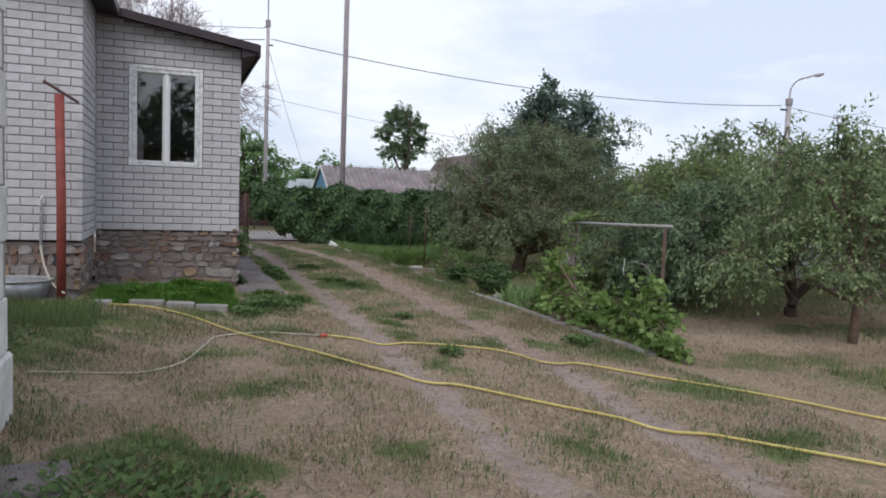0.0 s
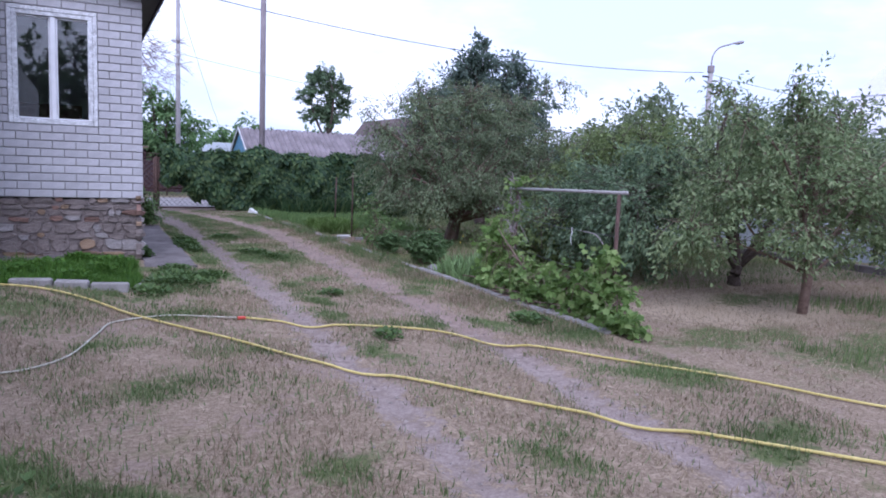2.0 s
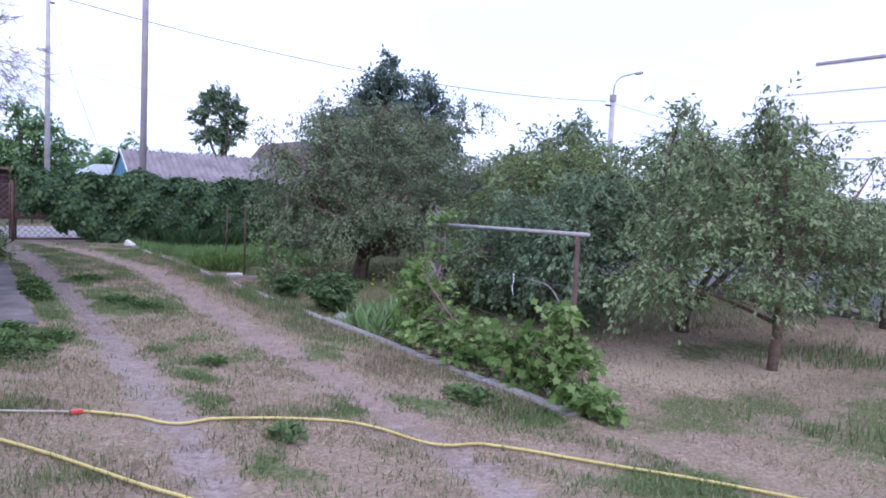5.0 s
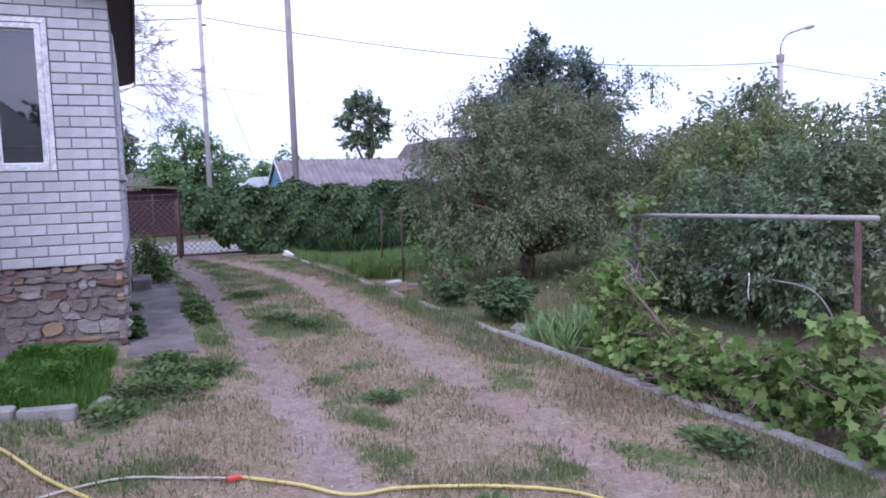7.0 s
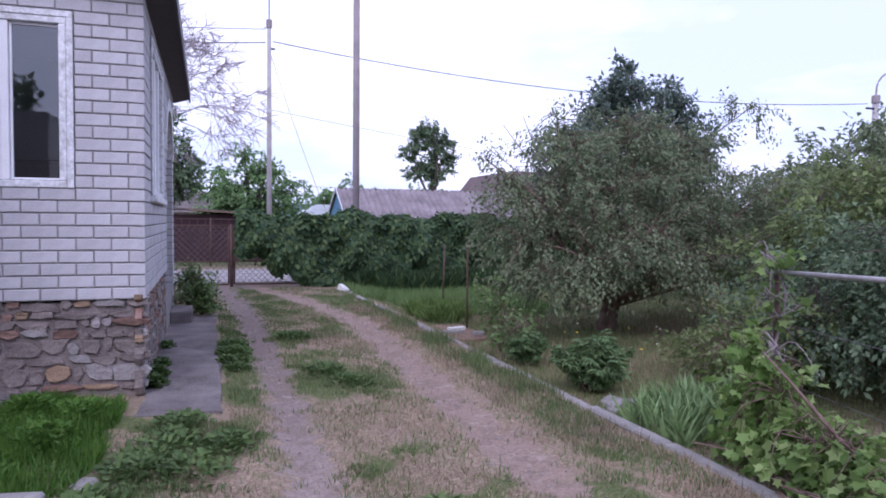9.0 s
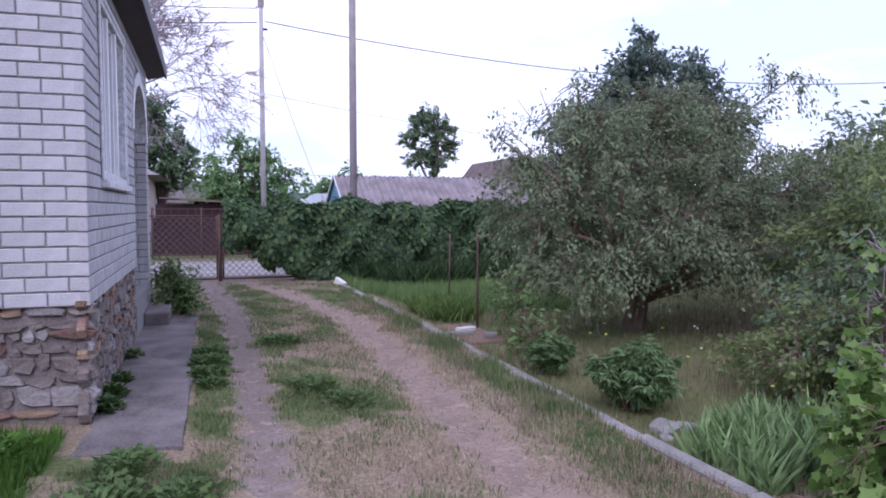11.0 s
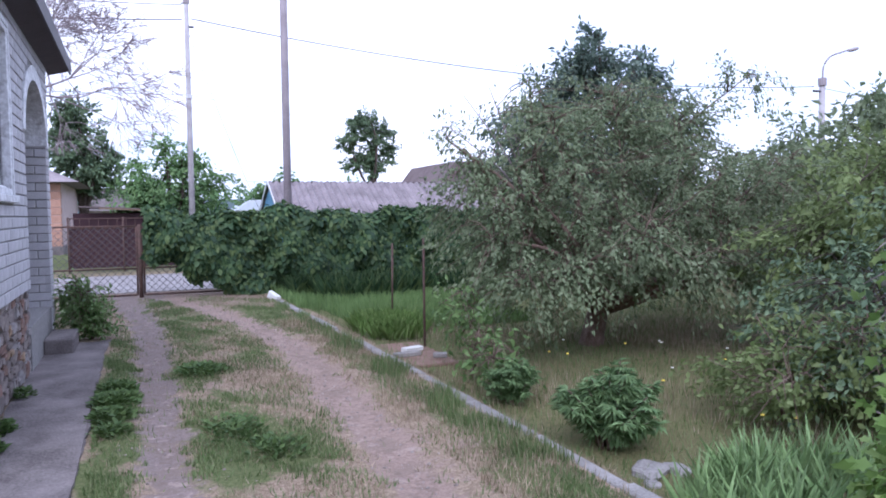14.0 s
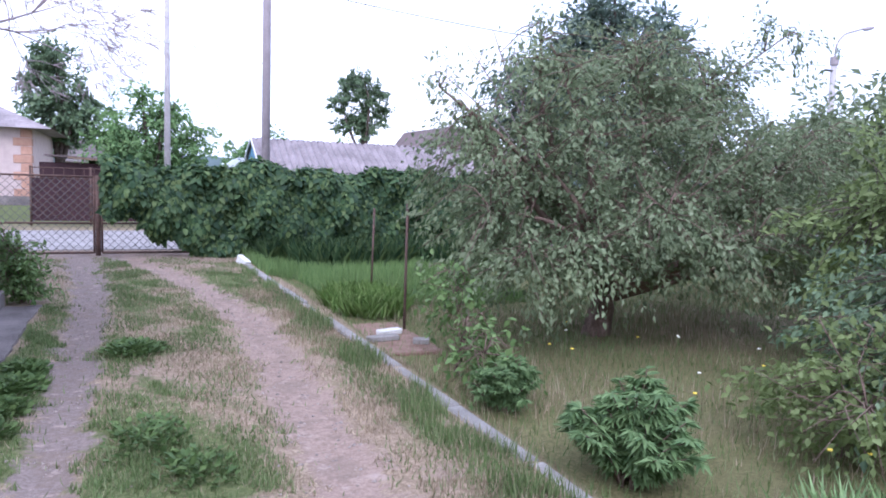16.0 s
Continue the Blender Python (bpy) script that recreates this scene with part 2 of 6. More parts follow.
def part_mesh(name, me, material, parent=None, label="", smooth=False):
    if not me.materials:
        me.materials.append(material)
    if smooth:
        me.polygons.foreach_set("use_smooth", [True] * len(me.polygons))
    ob = new(name, me)
    if parent is not None:
        ob.parent = parent
    if label:
        ob["label"] = label
    return ob


def thing(name, label, category, at=(0, 0, 0), group="", kind=""):
    ob = new(name)
    ob.empty_display_size = 0.1
    ob.location = at
    return tagged(ob, label, category, group, kind)


def add_box(bm, x0, y0, z0, x1, y1, z1, bevel=0.0):
    vs = [bm.verts.new((x, y, z)) for x in (x0, x1) for y in (y0, y1) for z in (z0, z1)]
    fs = [bm.faces.new([vs[i] for i in q]) for q in ((0, 1, 3, 2), (4, 6, 7, 5), (0, 4, 5, 1), (2, 3, 7, 6), (0, 2, 6, 4), (1, 5, 7, 3))]
    if bevel:
        edges = list({e for f in fs for e in f.edges})
        bmesh.ops.bevel(bm, geom=edges, offset=bevel, segments=1, affect="EDGES", clamp_overlap=True)


def box(x0, y0, z0, x1, y1, z1, bevel=0.0):
    bm = bmesh.new()
    add_box(bm, min(x0, x1), min(y0, y1), min(z0, z1), max(x0, x1), max(y0, y1), max(z0, z1), bevel)
    return bm


def tubes(paths, sides=6):
    """Tapered tubes along paths, each a pair (points, radii), as one mesh."""
    V, Fc, off = [], [], 0
    for pts, rad in paths:
        p = np.asarray(pts, float)
        r = np.broadcast_to(np.asarray(rad, float), (len(p),))
        d = np.gradient(p, axis=0)
        d /= np.linalg.norm(d, axis=1, keepdims=True) + 1e-9
        ref = np.where(np.abs(d[:, 2:3]) < 0.9, np.array([[0, 0, 1.0]]), np.array([[1.0, 0, 0]]))
        u = np.cross(d, ref)
        u /= np.linalg.norm(u, axis=1, keepdims=True) + 1e-9
        w = np.cross(d, u)
        a = np.linspace(0, 2 * np.pi, sides, endpoint=False)
        ring = p[:, None] + r[:, None, None] * (np.cos(a)[None, :, None] * u[:, None] + np.sin(a)[None, :, None] * w[:, None])
        V.append(ring.reshape(-1, 3))
        n = len(p)
        for i in range(n - 1):
            for k in range(sides):
                k2 = (k + 1) % sides
                Fc.append((off + i * sides + k, off + i * sides + k2, off + (i + 1) * sides + k2, off + (i + 1) * sides + k))
        Fc.append(tuple(off + k for k in range(sides))[::-1])
        Fc.append(tuple(off + (n - 1) * sides + k for k in range(sides)))
        off += n * sides
    me = bpy.data.meshes.new("tube")
    me.from_pydata(np.concatenate(V).tolist(), [], Fc)
    return me


def smooth_path(pts, per=8):
    """A Catmull-Rom curve through points."""
    p = np.asarray(pts, float)
    q = np.vstack([2 * p[0] - p[1], p, 2 * p[-1] - p[-2]])
    out = []
    for i in range(1, len(q) - 2):
        for t in np.linspace(0, 1, per, endpoint=False):
            a, b, c, d = q[i - 1], q[i], q[i + 1], q[i + 2]
            out.append(0.5 * (2 * b + (c - a) * t + (2 * a - 5 * b + 4 * c - d) * t * t + (3 * b - a - 3 * c + d) * t ** 3))
    out.append(p[-1])
    return np.array(out)


SHAPES = {
    "almond": (np.array([(0, 0, 0), (0.5, 0.45, 0.10), (0, 1, -0.06), (-0.5, 0.45, 0.10)]), [(0, 1, 2), (0, 2, 3)]),
    "broad": (np.array([(0, 0, 0), (0.5, 0.18, 0.06), (0.42, 0.62, 0.05), (0, 1, -0.12), (-0.42, 0.62, 0.05), (-0.5, 0.18, 0.06), (0, 0.5, -0.03)]),
              [(0, 1, 6), (1, 2, 6), (2, 3, 6), (3, 4, 6), (4, 5, 6), (5, 0, 6)]),
    "lobed": (np.array([(0, 0, 0), (0.42, -0.02, 0.05), (0.34, 0.28, 0.02), (0.52, 0.6, 0.06), (0.2, 0.64, 0), (0, 1, -0.1), (-0.2, 0.64, 0), (-0.52, 0.6, 0.06), (-0.34, 0.28, 0.02), (-0.42, -0.02, 0.05), (0, 0.4, -0.05)]),
              [(k, (k + 1) % 10, 10) for k in range(10)]),
    "blade": (np.array([(-0.5, 0, 0), (0.5, 0, 0), (0.36, 0.55, 0.05), (-0.36, 0.55, 0.05), (0, 1, 0.28)]), [(0, 1, 2), (0, 2, 3), (3, 2, 4)]),
}


def leaf_mesh(name, at, along, normal, length, width, shape="almond"):
    """Many leaves as one mesh: where each starts, which way it grows and faces, how long and wide it is."""
    verts, faces = SHAPES[shape]
    n = len(at)
    y = along / (np.linalg.norm(along, axis=1, keepdims=True) + 1e-9)
    x = np.cross(y, normal)
    x /= np.linalg.norm(x, axis=1, keepdims=True) + 1e-9
    z = np.cross(x, y)
    L, W = np.broadcast_to(length, (n,))[:, None, None], np.broadcast_to(width, (n,))[:, None, None]
    v = at[:, None] + verts[None, :, 0:1] * W * x[:, None] + verts[None, :, 1:2] * L * y[:, None] + verts[None, :, 2:3] * L * z[:, None]
    f = (np.arange(n)[:, None, None] * len(verts) + np.array(faces)[None]).reshape(-1)
    me = bpy.data.meshes.new(name)
    me.vertices.add(n * len(verts))
    me.vertices.foreach_set("co", v.reshape(-1).astype(np.float32))
    me.loops.add(len(f))
    me.loops.foreach_set("vertex_index", f.astype(np.int32))
    me.polygons.add(len(f) // 3)
    me.polygons.foreach_set("loop_start", np.arange(0, len(f), 3, dtype=np.int32))
    me.update(calc_edges=True)
    return me


def unit(r, n):
    v = r.normal(size=(n, 3))
    return v / np.linalg.norm(v, axis=1, keepdims=True)


def crown_points(r, lobes, clumps):
    """Centres of leaf clumps in overlapping lobes (x, y, z, rx, ry, rz), thicker towards the outside."""
    lob = np.asarray(lobes, float)
    vol = np.prod(lob[:, 3:], axis=1) ** 0.75
    which = r.choice(len(lob), clumps, p=vol / vol.sum())
    d = unit(r, clumps) * (r.random(clumps) ** 0.42)[:, None]
    return lob[which, :3] + d * lob[which, 3:], d, which


def tree(name, label, category, base, trunk, lobes, clumps, per, leaf, bark, leafm, seed, spread=0.26, droop=0.35, ratio=0.5,
         twigs=160, shape="almond", group="", twist=0.15, limb=0.36):
    """A tree or shrub: a tapered trunk that forks into limbs and twigs, and a crown of single leaves in uneven clumps.
    trunk: radius and the height at which it forks."""
    r = np.random.default_rng(seed)
    root = thing(name, label, category, base, group)
    b = np.array(base, float)
    lob = np.asarray(lobes, float)
    lob = lob - np.r_[b, 0, 0, 0]
    rad, fork = trunk
    centres, d, which = crown_points(r, lob, clumps)
    mid = lob[:, :3].mean(0)
    top = np.array([mid[0] * 0.18, mid[1] * 0.18, fork])
    bend = r.normal(0, 0.05, 3) * [1, 1, 0]
    paths = [(smooth_path([(0, 0, -0.06), top * 0.5 + bend, top], 5), np.linspace(rad * 1.25, rad * 0.85, 11))]
    stems = []
    for c in lob:
        tip = c[:3] + np.array([0, 0, c[5] * 0.55])
        start = top * np.clip(0.5 * c[2] / fork, 0.3, 1.0) * (0.8 + 0.2 * r.random())
        half = start + (tip - start) * 0.5 + r.normal(0, twist, 3) * np.linalg.norm(tip - start) * 0.5 + np.array([0, 0, 0.06])
        line = smooth_path([start, half, tip], 6)
        k = rad * limb * (0.9 + 0.5 * r.random())
        paths.append((line, np.linspace(k * 1.6, k * 0.25, len(line))))
        stems.append(line)
    nodes = np.concatenate(stems)
    ways = np.zeros((clumps, 3))
    for i, c in enumerate(centres):
        near = nodes[np.argmin(((nodes - c) ** 2).sum(1) + r.random(len(nodes)) * 0.08)]
        ways[i] = (c - near) / (np.linalg.norm(c - near) + 0.05)
        if i < twigs:
            m = (near + c) / 2 + r.normal(0, 0.06, 3) + np.array([0, 0, 0.06])
            line = smooth_path([near, m, c + ways[i] * spread * 0.9], 3)
            paths.append((line, np.linspace(min(0.007, max(0.005, rad * 0.1)), 0.002, len(line))))
    part_mesh("trunk", tubes(paths, 6), bark, root, smooth=True)
    n = clumps * per
    own = np.repeat(np.arange(clumps), per)
    axis = unit(r, clumps) * 0.45 + ways * 1.1 + np.array([0, 0, 0.12 - 0.3 * droop])
    axis /= np.linalg.norm(axis, axis=1, keepdims=True)
    size = (spread * (0.55 + 0.9 * r.random(clumps)))[own][:, None]
    along = (r.random(n) * 2 - 1)[:, None]
    off = axis[own] * along * size * 1.25 + np.clip(r.normal(size=(n, 3)), -1.6, 1.6) * size * 0.24 * (1.15 - 0.5 * np.abs(along))
    off[:, 2] -= (along[:, 0] ** 2) * size[:, 0] * droop * 0.5
    at = centres[own] + off
    keep = at[:, 2] > 0.05
    at, own, off = at[keep], own[keep], off[keep]
    n = len(at)
    out = unit(r, n) * 0.8 + axis[own] * 0.8 + np.array([0, 0, -droop * 1.2])
    nor = unit(r, n) * 0.7 + np.array([0, 0, 0.8]) + 0.4 * d[own]
    ln = leaf * (0.6 + 0.8 * r.random(n))
    part_mesh("crown", leaf_mesh("crown", at, out, nor, ln, ln * ratio, shape), leafm, root)
    return root


def blades(r, xy, zs, height, width, lean=0.5):
    """Upright blades at ground places."""
    n = len(xy)
    at = np.c_[xy, zs]
    a = r.random(n) * 2 * np.pi
    up = np.c_[np.cos(a) * lean * r.random(n), np.sin(a) * lean * r.random(n), np.ones(n)]
    nor = np.c_[-np.cos(a), -np.sin(a), 0.2 * np.ones(n)]
    return at, up, nor, height * (0.5 + r.random(n)), width * (0.7 + 0.6 * r.random(n))


# ---------------------------------------------------------------- ground
def sstep(a, b, v):
    t = np.clip((v - a) / (b - a), 0, 1)
    return t * t * (3 - 2 * t)


def left_track(y):
    """Centre and half width of the left wheel track."""
    return (np.interp(y, [-12, -7.5, -6, -3, 0, 2, 5.1, 6.8, 8.9, 10], [0.72, 0.9, 0.95, 1.05, 1.1, 1.08, 1.08, 0.99, 0.79, 0.7]),
            np.interp(y, [-12, -6, -3, 0, 4, 9], [0.10, 0.11, 0.13, 0.15, 0.17, 0.24]))


def right_track(y):
    """Centre and half width of the right wheel track, which swings towards the gate."""
    return (np.interp(y, [-12, -7.6, -6.4, -4.3, -3, -0.8, 1.4, 3.5, 4.8, 6.3, 7.1, 8.5, 9.6], [1.6, 2.03, 2.16, 2.36, 2.34, 2.4, 2.5, 2.6, 2.48, 2.28, 2.08, 1.74, 1.35]),
            np.interp(y, [-12, -6, -3.5, -1, 1.5, 4, 9], [0.11, 0.12, 0.14, 0.17, 0.19, 0.20, 0.22]))


def rut(x, y):
    """Distance from the edge of the nearer wheel track, negative inside it."""
    (a, wa), (b, wb) = left_track(y), right_track(y)
    return np.minimum(np.abs(x - a) - wa, np.abs(x - b) - wb)


# green patches in the dry lawn: x, y, how far they reach in x and y, how dense
GREENS = [(-0.9, -1.55, 0.75, 0.6, 1), (0.76, 0.3, 0.15, 0.9, 1), (0.76, 1.9, 0.18, 0.7, 1), (0.75, 3.8, 0.12, 1.3, 1), (0.75, 2.8, 0.14, 0.8, 1), (1.62, 0.45, 0.34, 0.62, 1), (1.45, 2.85, 0.22, 0.4, 1), (1.5, 1.6, 0.16, 0.4, 0.6),
          (1.75, -0.1, 0.28, 0.3, 0.8), (1.6, 5.2, 0.2, 1.0, 0.7), (1.5, 7.0, 0.3, 1.0, 0.65), (1.3, 8.8, 0.4, 0.5, 0.6), (2.1, 3.6, 0.15, 0.8, 0.5), (2.75, 6.6, 0.22, 1.2, 0.9),
          (3.14, 0.6, 0.12, 1.1, 0.7), (3.05, 3.0, 0.12, 1.5, 0.5), (3.05, -1.4, 0.2, 0.5, 0.8), (2.9, -2.4, 0.16, 0.35, 0.6), (0.14, -0.95, 0.3, 0.16, 1), (0.34, -1.6, 0.28, 0.3, 0.95),
          (0.05, -2.2, 0.25, 0.3, 0.8), (0.74, -1.15, 0.12, 0.22, 0.9), (-0.35, -2.75, 0.3, 0.15, 0.7), (1.36, -2.1, 0.09, 0.22, 0.8), (1.37, -3.3, 0.1, 0.25, 0.75), (1.35, -4.1, 0.1, 0.2, 0.8),
          (1.9, -2.8, 0.32, 0.12, 0.75), (1.7, -1.9, 0.2, 0.14, 0.55), (2.65, -3.0, 0.13, 0.2, 0.8), (2.0, -4.5, 0.3, 0.12, 0.7), (2.68, -4.7, 0.16, 0.2, 0.75), (3.1, -5.1, 0.2, 0.25, 1),
          (-0.95, -6.85, 0.28, 0.16, 1), (-0.7, -7.2, 0.3, 0.14, 1), (-1.3, -6.95, 0.2, 0.2, 0.9), (-2.0, -4.0, 0.5, 0.5, 0.7), (-1.35, -3.1, 0.6, 0.25, 0.8), (0.05, -3.6, 0.3, 0.14, 0.6),
          (0.45, -7.1, 0.16, 0.16, 0.7), (3.0, -6.5, 0.3, 0.3, 0.8), (4.6, -5.6, 0.9, 0.35, 0.75), (5.6, -6.6, 1.2, 0.5, 0.8), (1.35, -5.3, 0.12, 0.2, 0.6), (0.3, -5.0, 0.2, 0.12, 0.5),
          (-0.6, -4.6, 0.3, 0.1, 0.45), (2.6, -7.7, 0.25, 0.2, 0.7), (1.4, -7.4, 0.16, 0.25, 0.6), (6.9, -4.2, 0.8, 0.3, 0.6), (7.6, -6.0, 1.0, 0.6, 0.7), (-0.3, -5.7, 0.3, 0.2, 0.5), (-1.75, -8.2, 0.15, 1.5, 0.9)]


def lush(x, y):
    """How green the lawn is at a place, 0 to 1."""
    x, y = np.asarray(x, float), np.asarray(y, float)
    u, v = x + 0.10 * np.sin(y * 5.1 + x * 2) + 0.05 * np.sin(y * 12.7), y + 0.10 * np.sin(x * 6.3 + y) + 0.05 * np.sin(x * 14.1)
    g = np.zeros(np.broadcast(x, y).shape)
    for cx, cy, rx, ry, k in GREENS:
        g = np.maximum(g, k * np.exp(-0.5 * (((u - cx) / rx) ** 2 + ((v - cy) / ry) ** 2) ** 1.4))
    return g


def lie(x, y):
    """Height of the ground."""
    x, y = np.asarray(x, float), np.asarray(y, float)
    z = -0.1 + 0.1 * sstep(0.3, -1.5, x) * sstep(-5.2, -2.2, y) * sstep(6, 3, y)
    near = sstep(10, 8, y) * sstep(-30, -14, y)
    z = z - 0.03 * sstep(0.10, -0.10, rut(x, y)) * near
    z = z + 0.012 * np.sin(x * 2.3 + 1.1 * np.sin(y * 1.7)) * np.sin(y * 2.9 + x) * near
    return z - 0.05 * sstep(3.4, 3.6, x) * sstep(11, 9, y) * sstep(-6.5, -5.2, y)


def ground_mat():
    """Dry lawn, green patches and bare wheel tracks, laid out by place."""
    m = bpy.data.materials.new("dry_lawn_and_dirt")
    m.use_nodes = True
    n, l = m.node_tree.nodes, m.node_tree.links
    b = n["Principled BSDF"]
    b.inputs["Roughness"].default_value, b.inputs["Specular IOR Level"].default_value = 0.97, 0.1
    tc, sep = n.new("ShaderNodeTexCoord"), n.new("ShaderNodeSeparateXYZ")
    l.new(tc.outputs["Object"], sep.inputs[0])

    def noise_at(scale, detail=5, rough=0.6):
        t = n.new("ShaderNodeTexNoise")
        t.inputs["Scale"].default_value, t.inputs["Detail"].default_value, t.inputs["Roughness"].default_value = scale, detail, rough
        l.new(tc.outputs["Object"], t.inputs["Vector"])
        return t.outputs["Fac"]

    def math_(op, a, c, d=None):
        t = n.new("ShaderNodeMath")
        t.operation = op
        for k, v in enumerate((a, c, d)):
            if v is None:
                continue
            if isinstance(v, (int, float)):
                t.inputs[k].default_value = v
            else:
                l.new(v, t.inputs[k])
        return t.outputs[0]

    def ramp_(v, lo, hi):
        t = n.new("ShaderNodeMapRange")
        t.interpolation_type = "SMOOTHSTEP"
        t.inputs["From Min"].default_value, t.inputs["From Max"].default_value = lo, hi
        l.new(v, t.inputs["Value"])
        return t.outputs["Result"]

    def mix_(f, a, c):
        t = n.new("ShaderNodeMix")
        t.data_type = "RGBA"
        l.new(f, t.inputs["Factor"])
        for v, k in ((a, "A"), (c, "B")):
            if isinstance(v, tuple):
                t.inputs[k].default_value = (*v, 1)
            else:
                l.new(v, t.inputs[k])
        return t.outputs["Result"]

    def field(name):
        t = n.new("ShaderNodeAttribute")
        t.attribute_name = name
        return t.outputs["Fac"]

    big, midn, small, fine, grit = noise_at(0.9), noise_at(4.5), noise_at(13, 4, 0.65), noise_at(42, 6, 0.75), noise_at(150, 3)
    straw = mix_(ramp_(fine, 0.36, 0.64), (0.165, 0.122, 0.085), (0.315, 0.245, 0.175))
    straw = mix_(ramp_(small, 0.50, 0.68), straw, mix_(ramp_(fine, 0.35, 0.65), (0.27, 0.205, 0.145), (0.40, 0.32, 0.235)))
    straw = mix_(ramp_(midn, 0.46, 0.30), straw, mix_(ramp_(fine, 0.35, 0.65), (0.135, 0.115, 0.065), (0.23, 0.195, 0.115)))
    straw = mix_(math_("MULTIPLY", ramp_(grit, 0.5, 0.72), 0.5), straw, (0.40, 0.32, 0.235))
    green = mix_(ramp_(fine, 0.34, 0.66), (0.065, 0.085, 0.032), (0.155, 0.172, 0.075))
    patchy = math_("ADD", field("lush"), math_("ADD", math_("MULTIPLY", math_("SUBTRACT", small, 0.5), 1.1), math_("MULTIPLY", math_("SUBTRACT", big, 0.56), 1.3)))
    bare = mix_(ramp_(fine, 0.3, 0.7), (0.20, 0.15, 0.115), (0.33, 0.255, 0.205))
    straw = mix_(ramp_(math_("ADD", math_("MULTIPLY", noise_at(2.1, 6, 0.7), 0.7), math_("MULTIPLY", small, 0.3)), 0.54, 0.62), straw, bare)
    # brighter straw by place; the far patch has its sunlight put into the colour
    straw = mix_(ramp_(math_("ADD", field("bright_straw"), math_("MULTIPLY", math_("SUBTRACT", small, 0.5), 1.2)), 0.25, 0.7), straw, mix_(ramp_(fine, 0.35, 0.65), (0.30, 0.235, 0.165), (0.46, 0.375, 0.275)))
    lawn = mix_(ramp_(patchy, 0.14, 0.56), straw, green)
    # the left track is greyer than the right one
    dirt = mix_(ramp_(fine, 0.3, 0.72), (0.225, 0.163, 0.13), (0.35, 0.265, 0.22))
    grey = mix_(ramp_(sep.outputs["Y"], -3.0, 1.0), mix_(ramp_(fine, 0.3, 0.72), (0.235, 0.184, 0.158), (0.36, 0.298, 0.268)), mix_(ramp_(fine, 0.3, 0.72), (0.155, 0.125, 0.112), (0.27, 0.22, 0.20)))
    dirt = mix_(ramp_(math_("ADD", sep.outputs["X"], math_("MULTIPLY", ramp_(sep.outputs["Y"], -6.0, -2.0), 1.0)), 2.55, 2.2), dirt, grey)
    dirt = mix_(math_("MULTIPLY", ramp_(small, 0.50, 0.66), 0.6), dirt, (0.165, 0.125, 0.102))
    dirt = mix_(math_("MULTIPLY", ramp_(midn, 0.47, 0.62), 0.5), dirt, (0.185, 0.142, 0.115))
    dirt = mix_(math_("MULTIPLY", ramp_(noise_at(7.0, 5, 0.7), 0.56, 0.66), 0.55), dirt, (0.40, 0.325, 0.285))
    dirt = mix_(math_("MULTIPLY", ramp_(grit, 0.58, 0.78), 0.6), dirt, (0.40, 0.345, 0.32))
    edge = math_("ADD", field("rut"), math_("ADD", math_("MULTIPLY", math_("SUBTRACT", midn, 0.5), 0.42), math_("ADD", math_("MULTIPLY", math_("SUBTRACT", small, 0.5), 0.34), math_("MULTIPLY", math_("SUBTRACT", fine, 0.5), 0.22))))
    track = ramp_(edge, 0.05, -0.035)
    # bare yard in front of the gate
    yard = ramp_(math_("ADD", sep.outputs["Y"], math_("MULTIPLY", midn, 4.0)), 9.0, 11.2)
    yard = math_("MULTIPLY", yard, ramp_(sep.outputs["X"], 3.6, 2.4))
    ylim = ramp_(sep.outputs["Y"], 11.2, 10.4)
    track = math_("MULTIPLY", math_("MAXIMUM", track, math_("MULTIPLY", yard, 0.75)), ylim)
    # the garden beyond the kerb is greener
    gcol = mix_(ramp_(fine, 0.3, 0.7), (0.085, 0.085, 0.038), (0.19, 0.175, 0.085))
    far = ramp_(sep.outputs["Y"], 14.0, 20.0)
    lawn = mix_(field("garden"), lawn, gcol)
    lawn = mix_(far, lawn, green)
    out = mix_(track, lawn, dirt)
    l.new(out, b.inputs["Base Color"])
    bp = n.new("ShaderNodeBump")
    bp.inputs["Strength"].default_value, bp.inputs["Distance"].default_value = 0.45, 0.02
    l.new(math_("ADD", math_("ADD", fine, small), math_("MULTIPLY", grit, 0.5)), bp.inputs["Height"])
    l.new(bp.outputs["Normal"], b.inputs["Normal"])
    return m


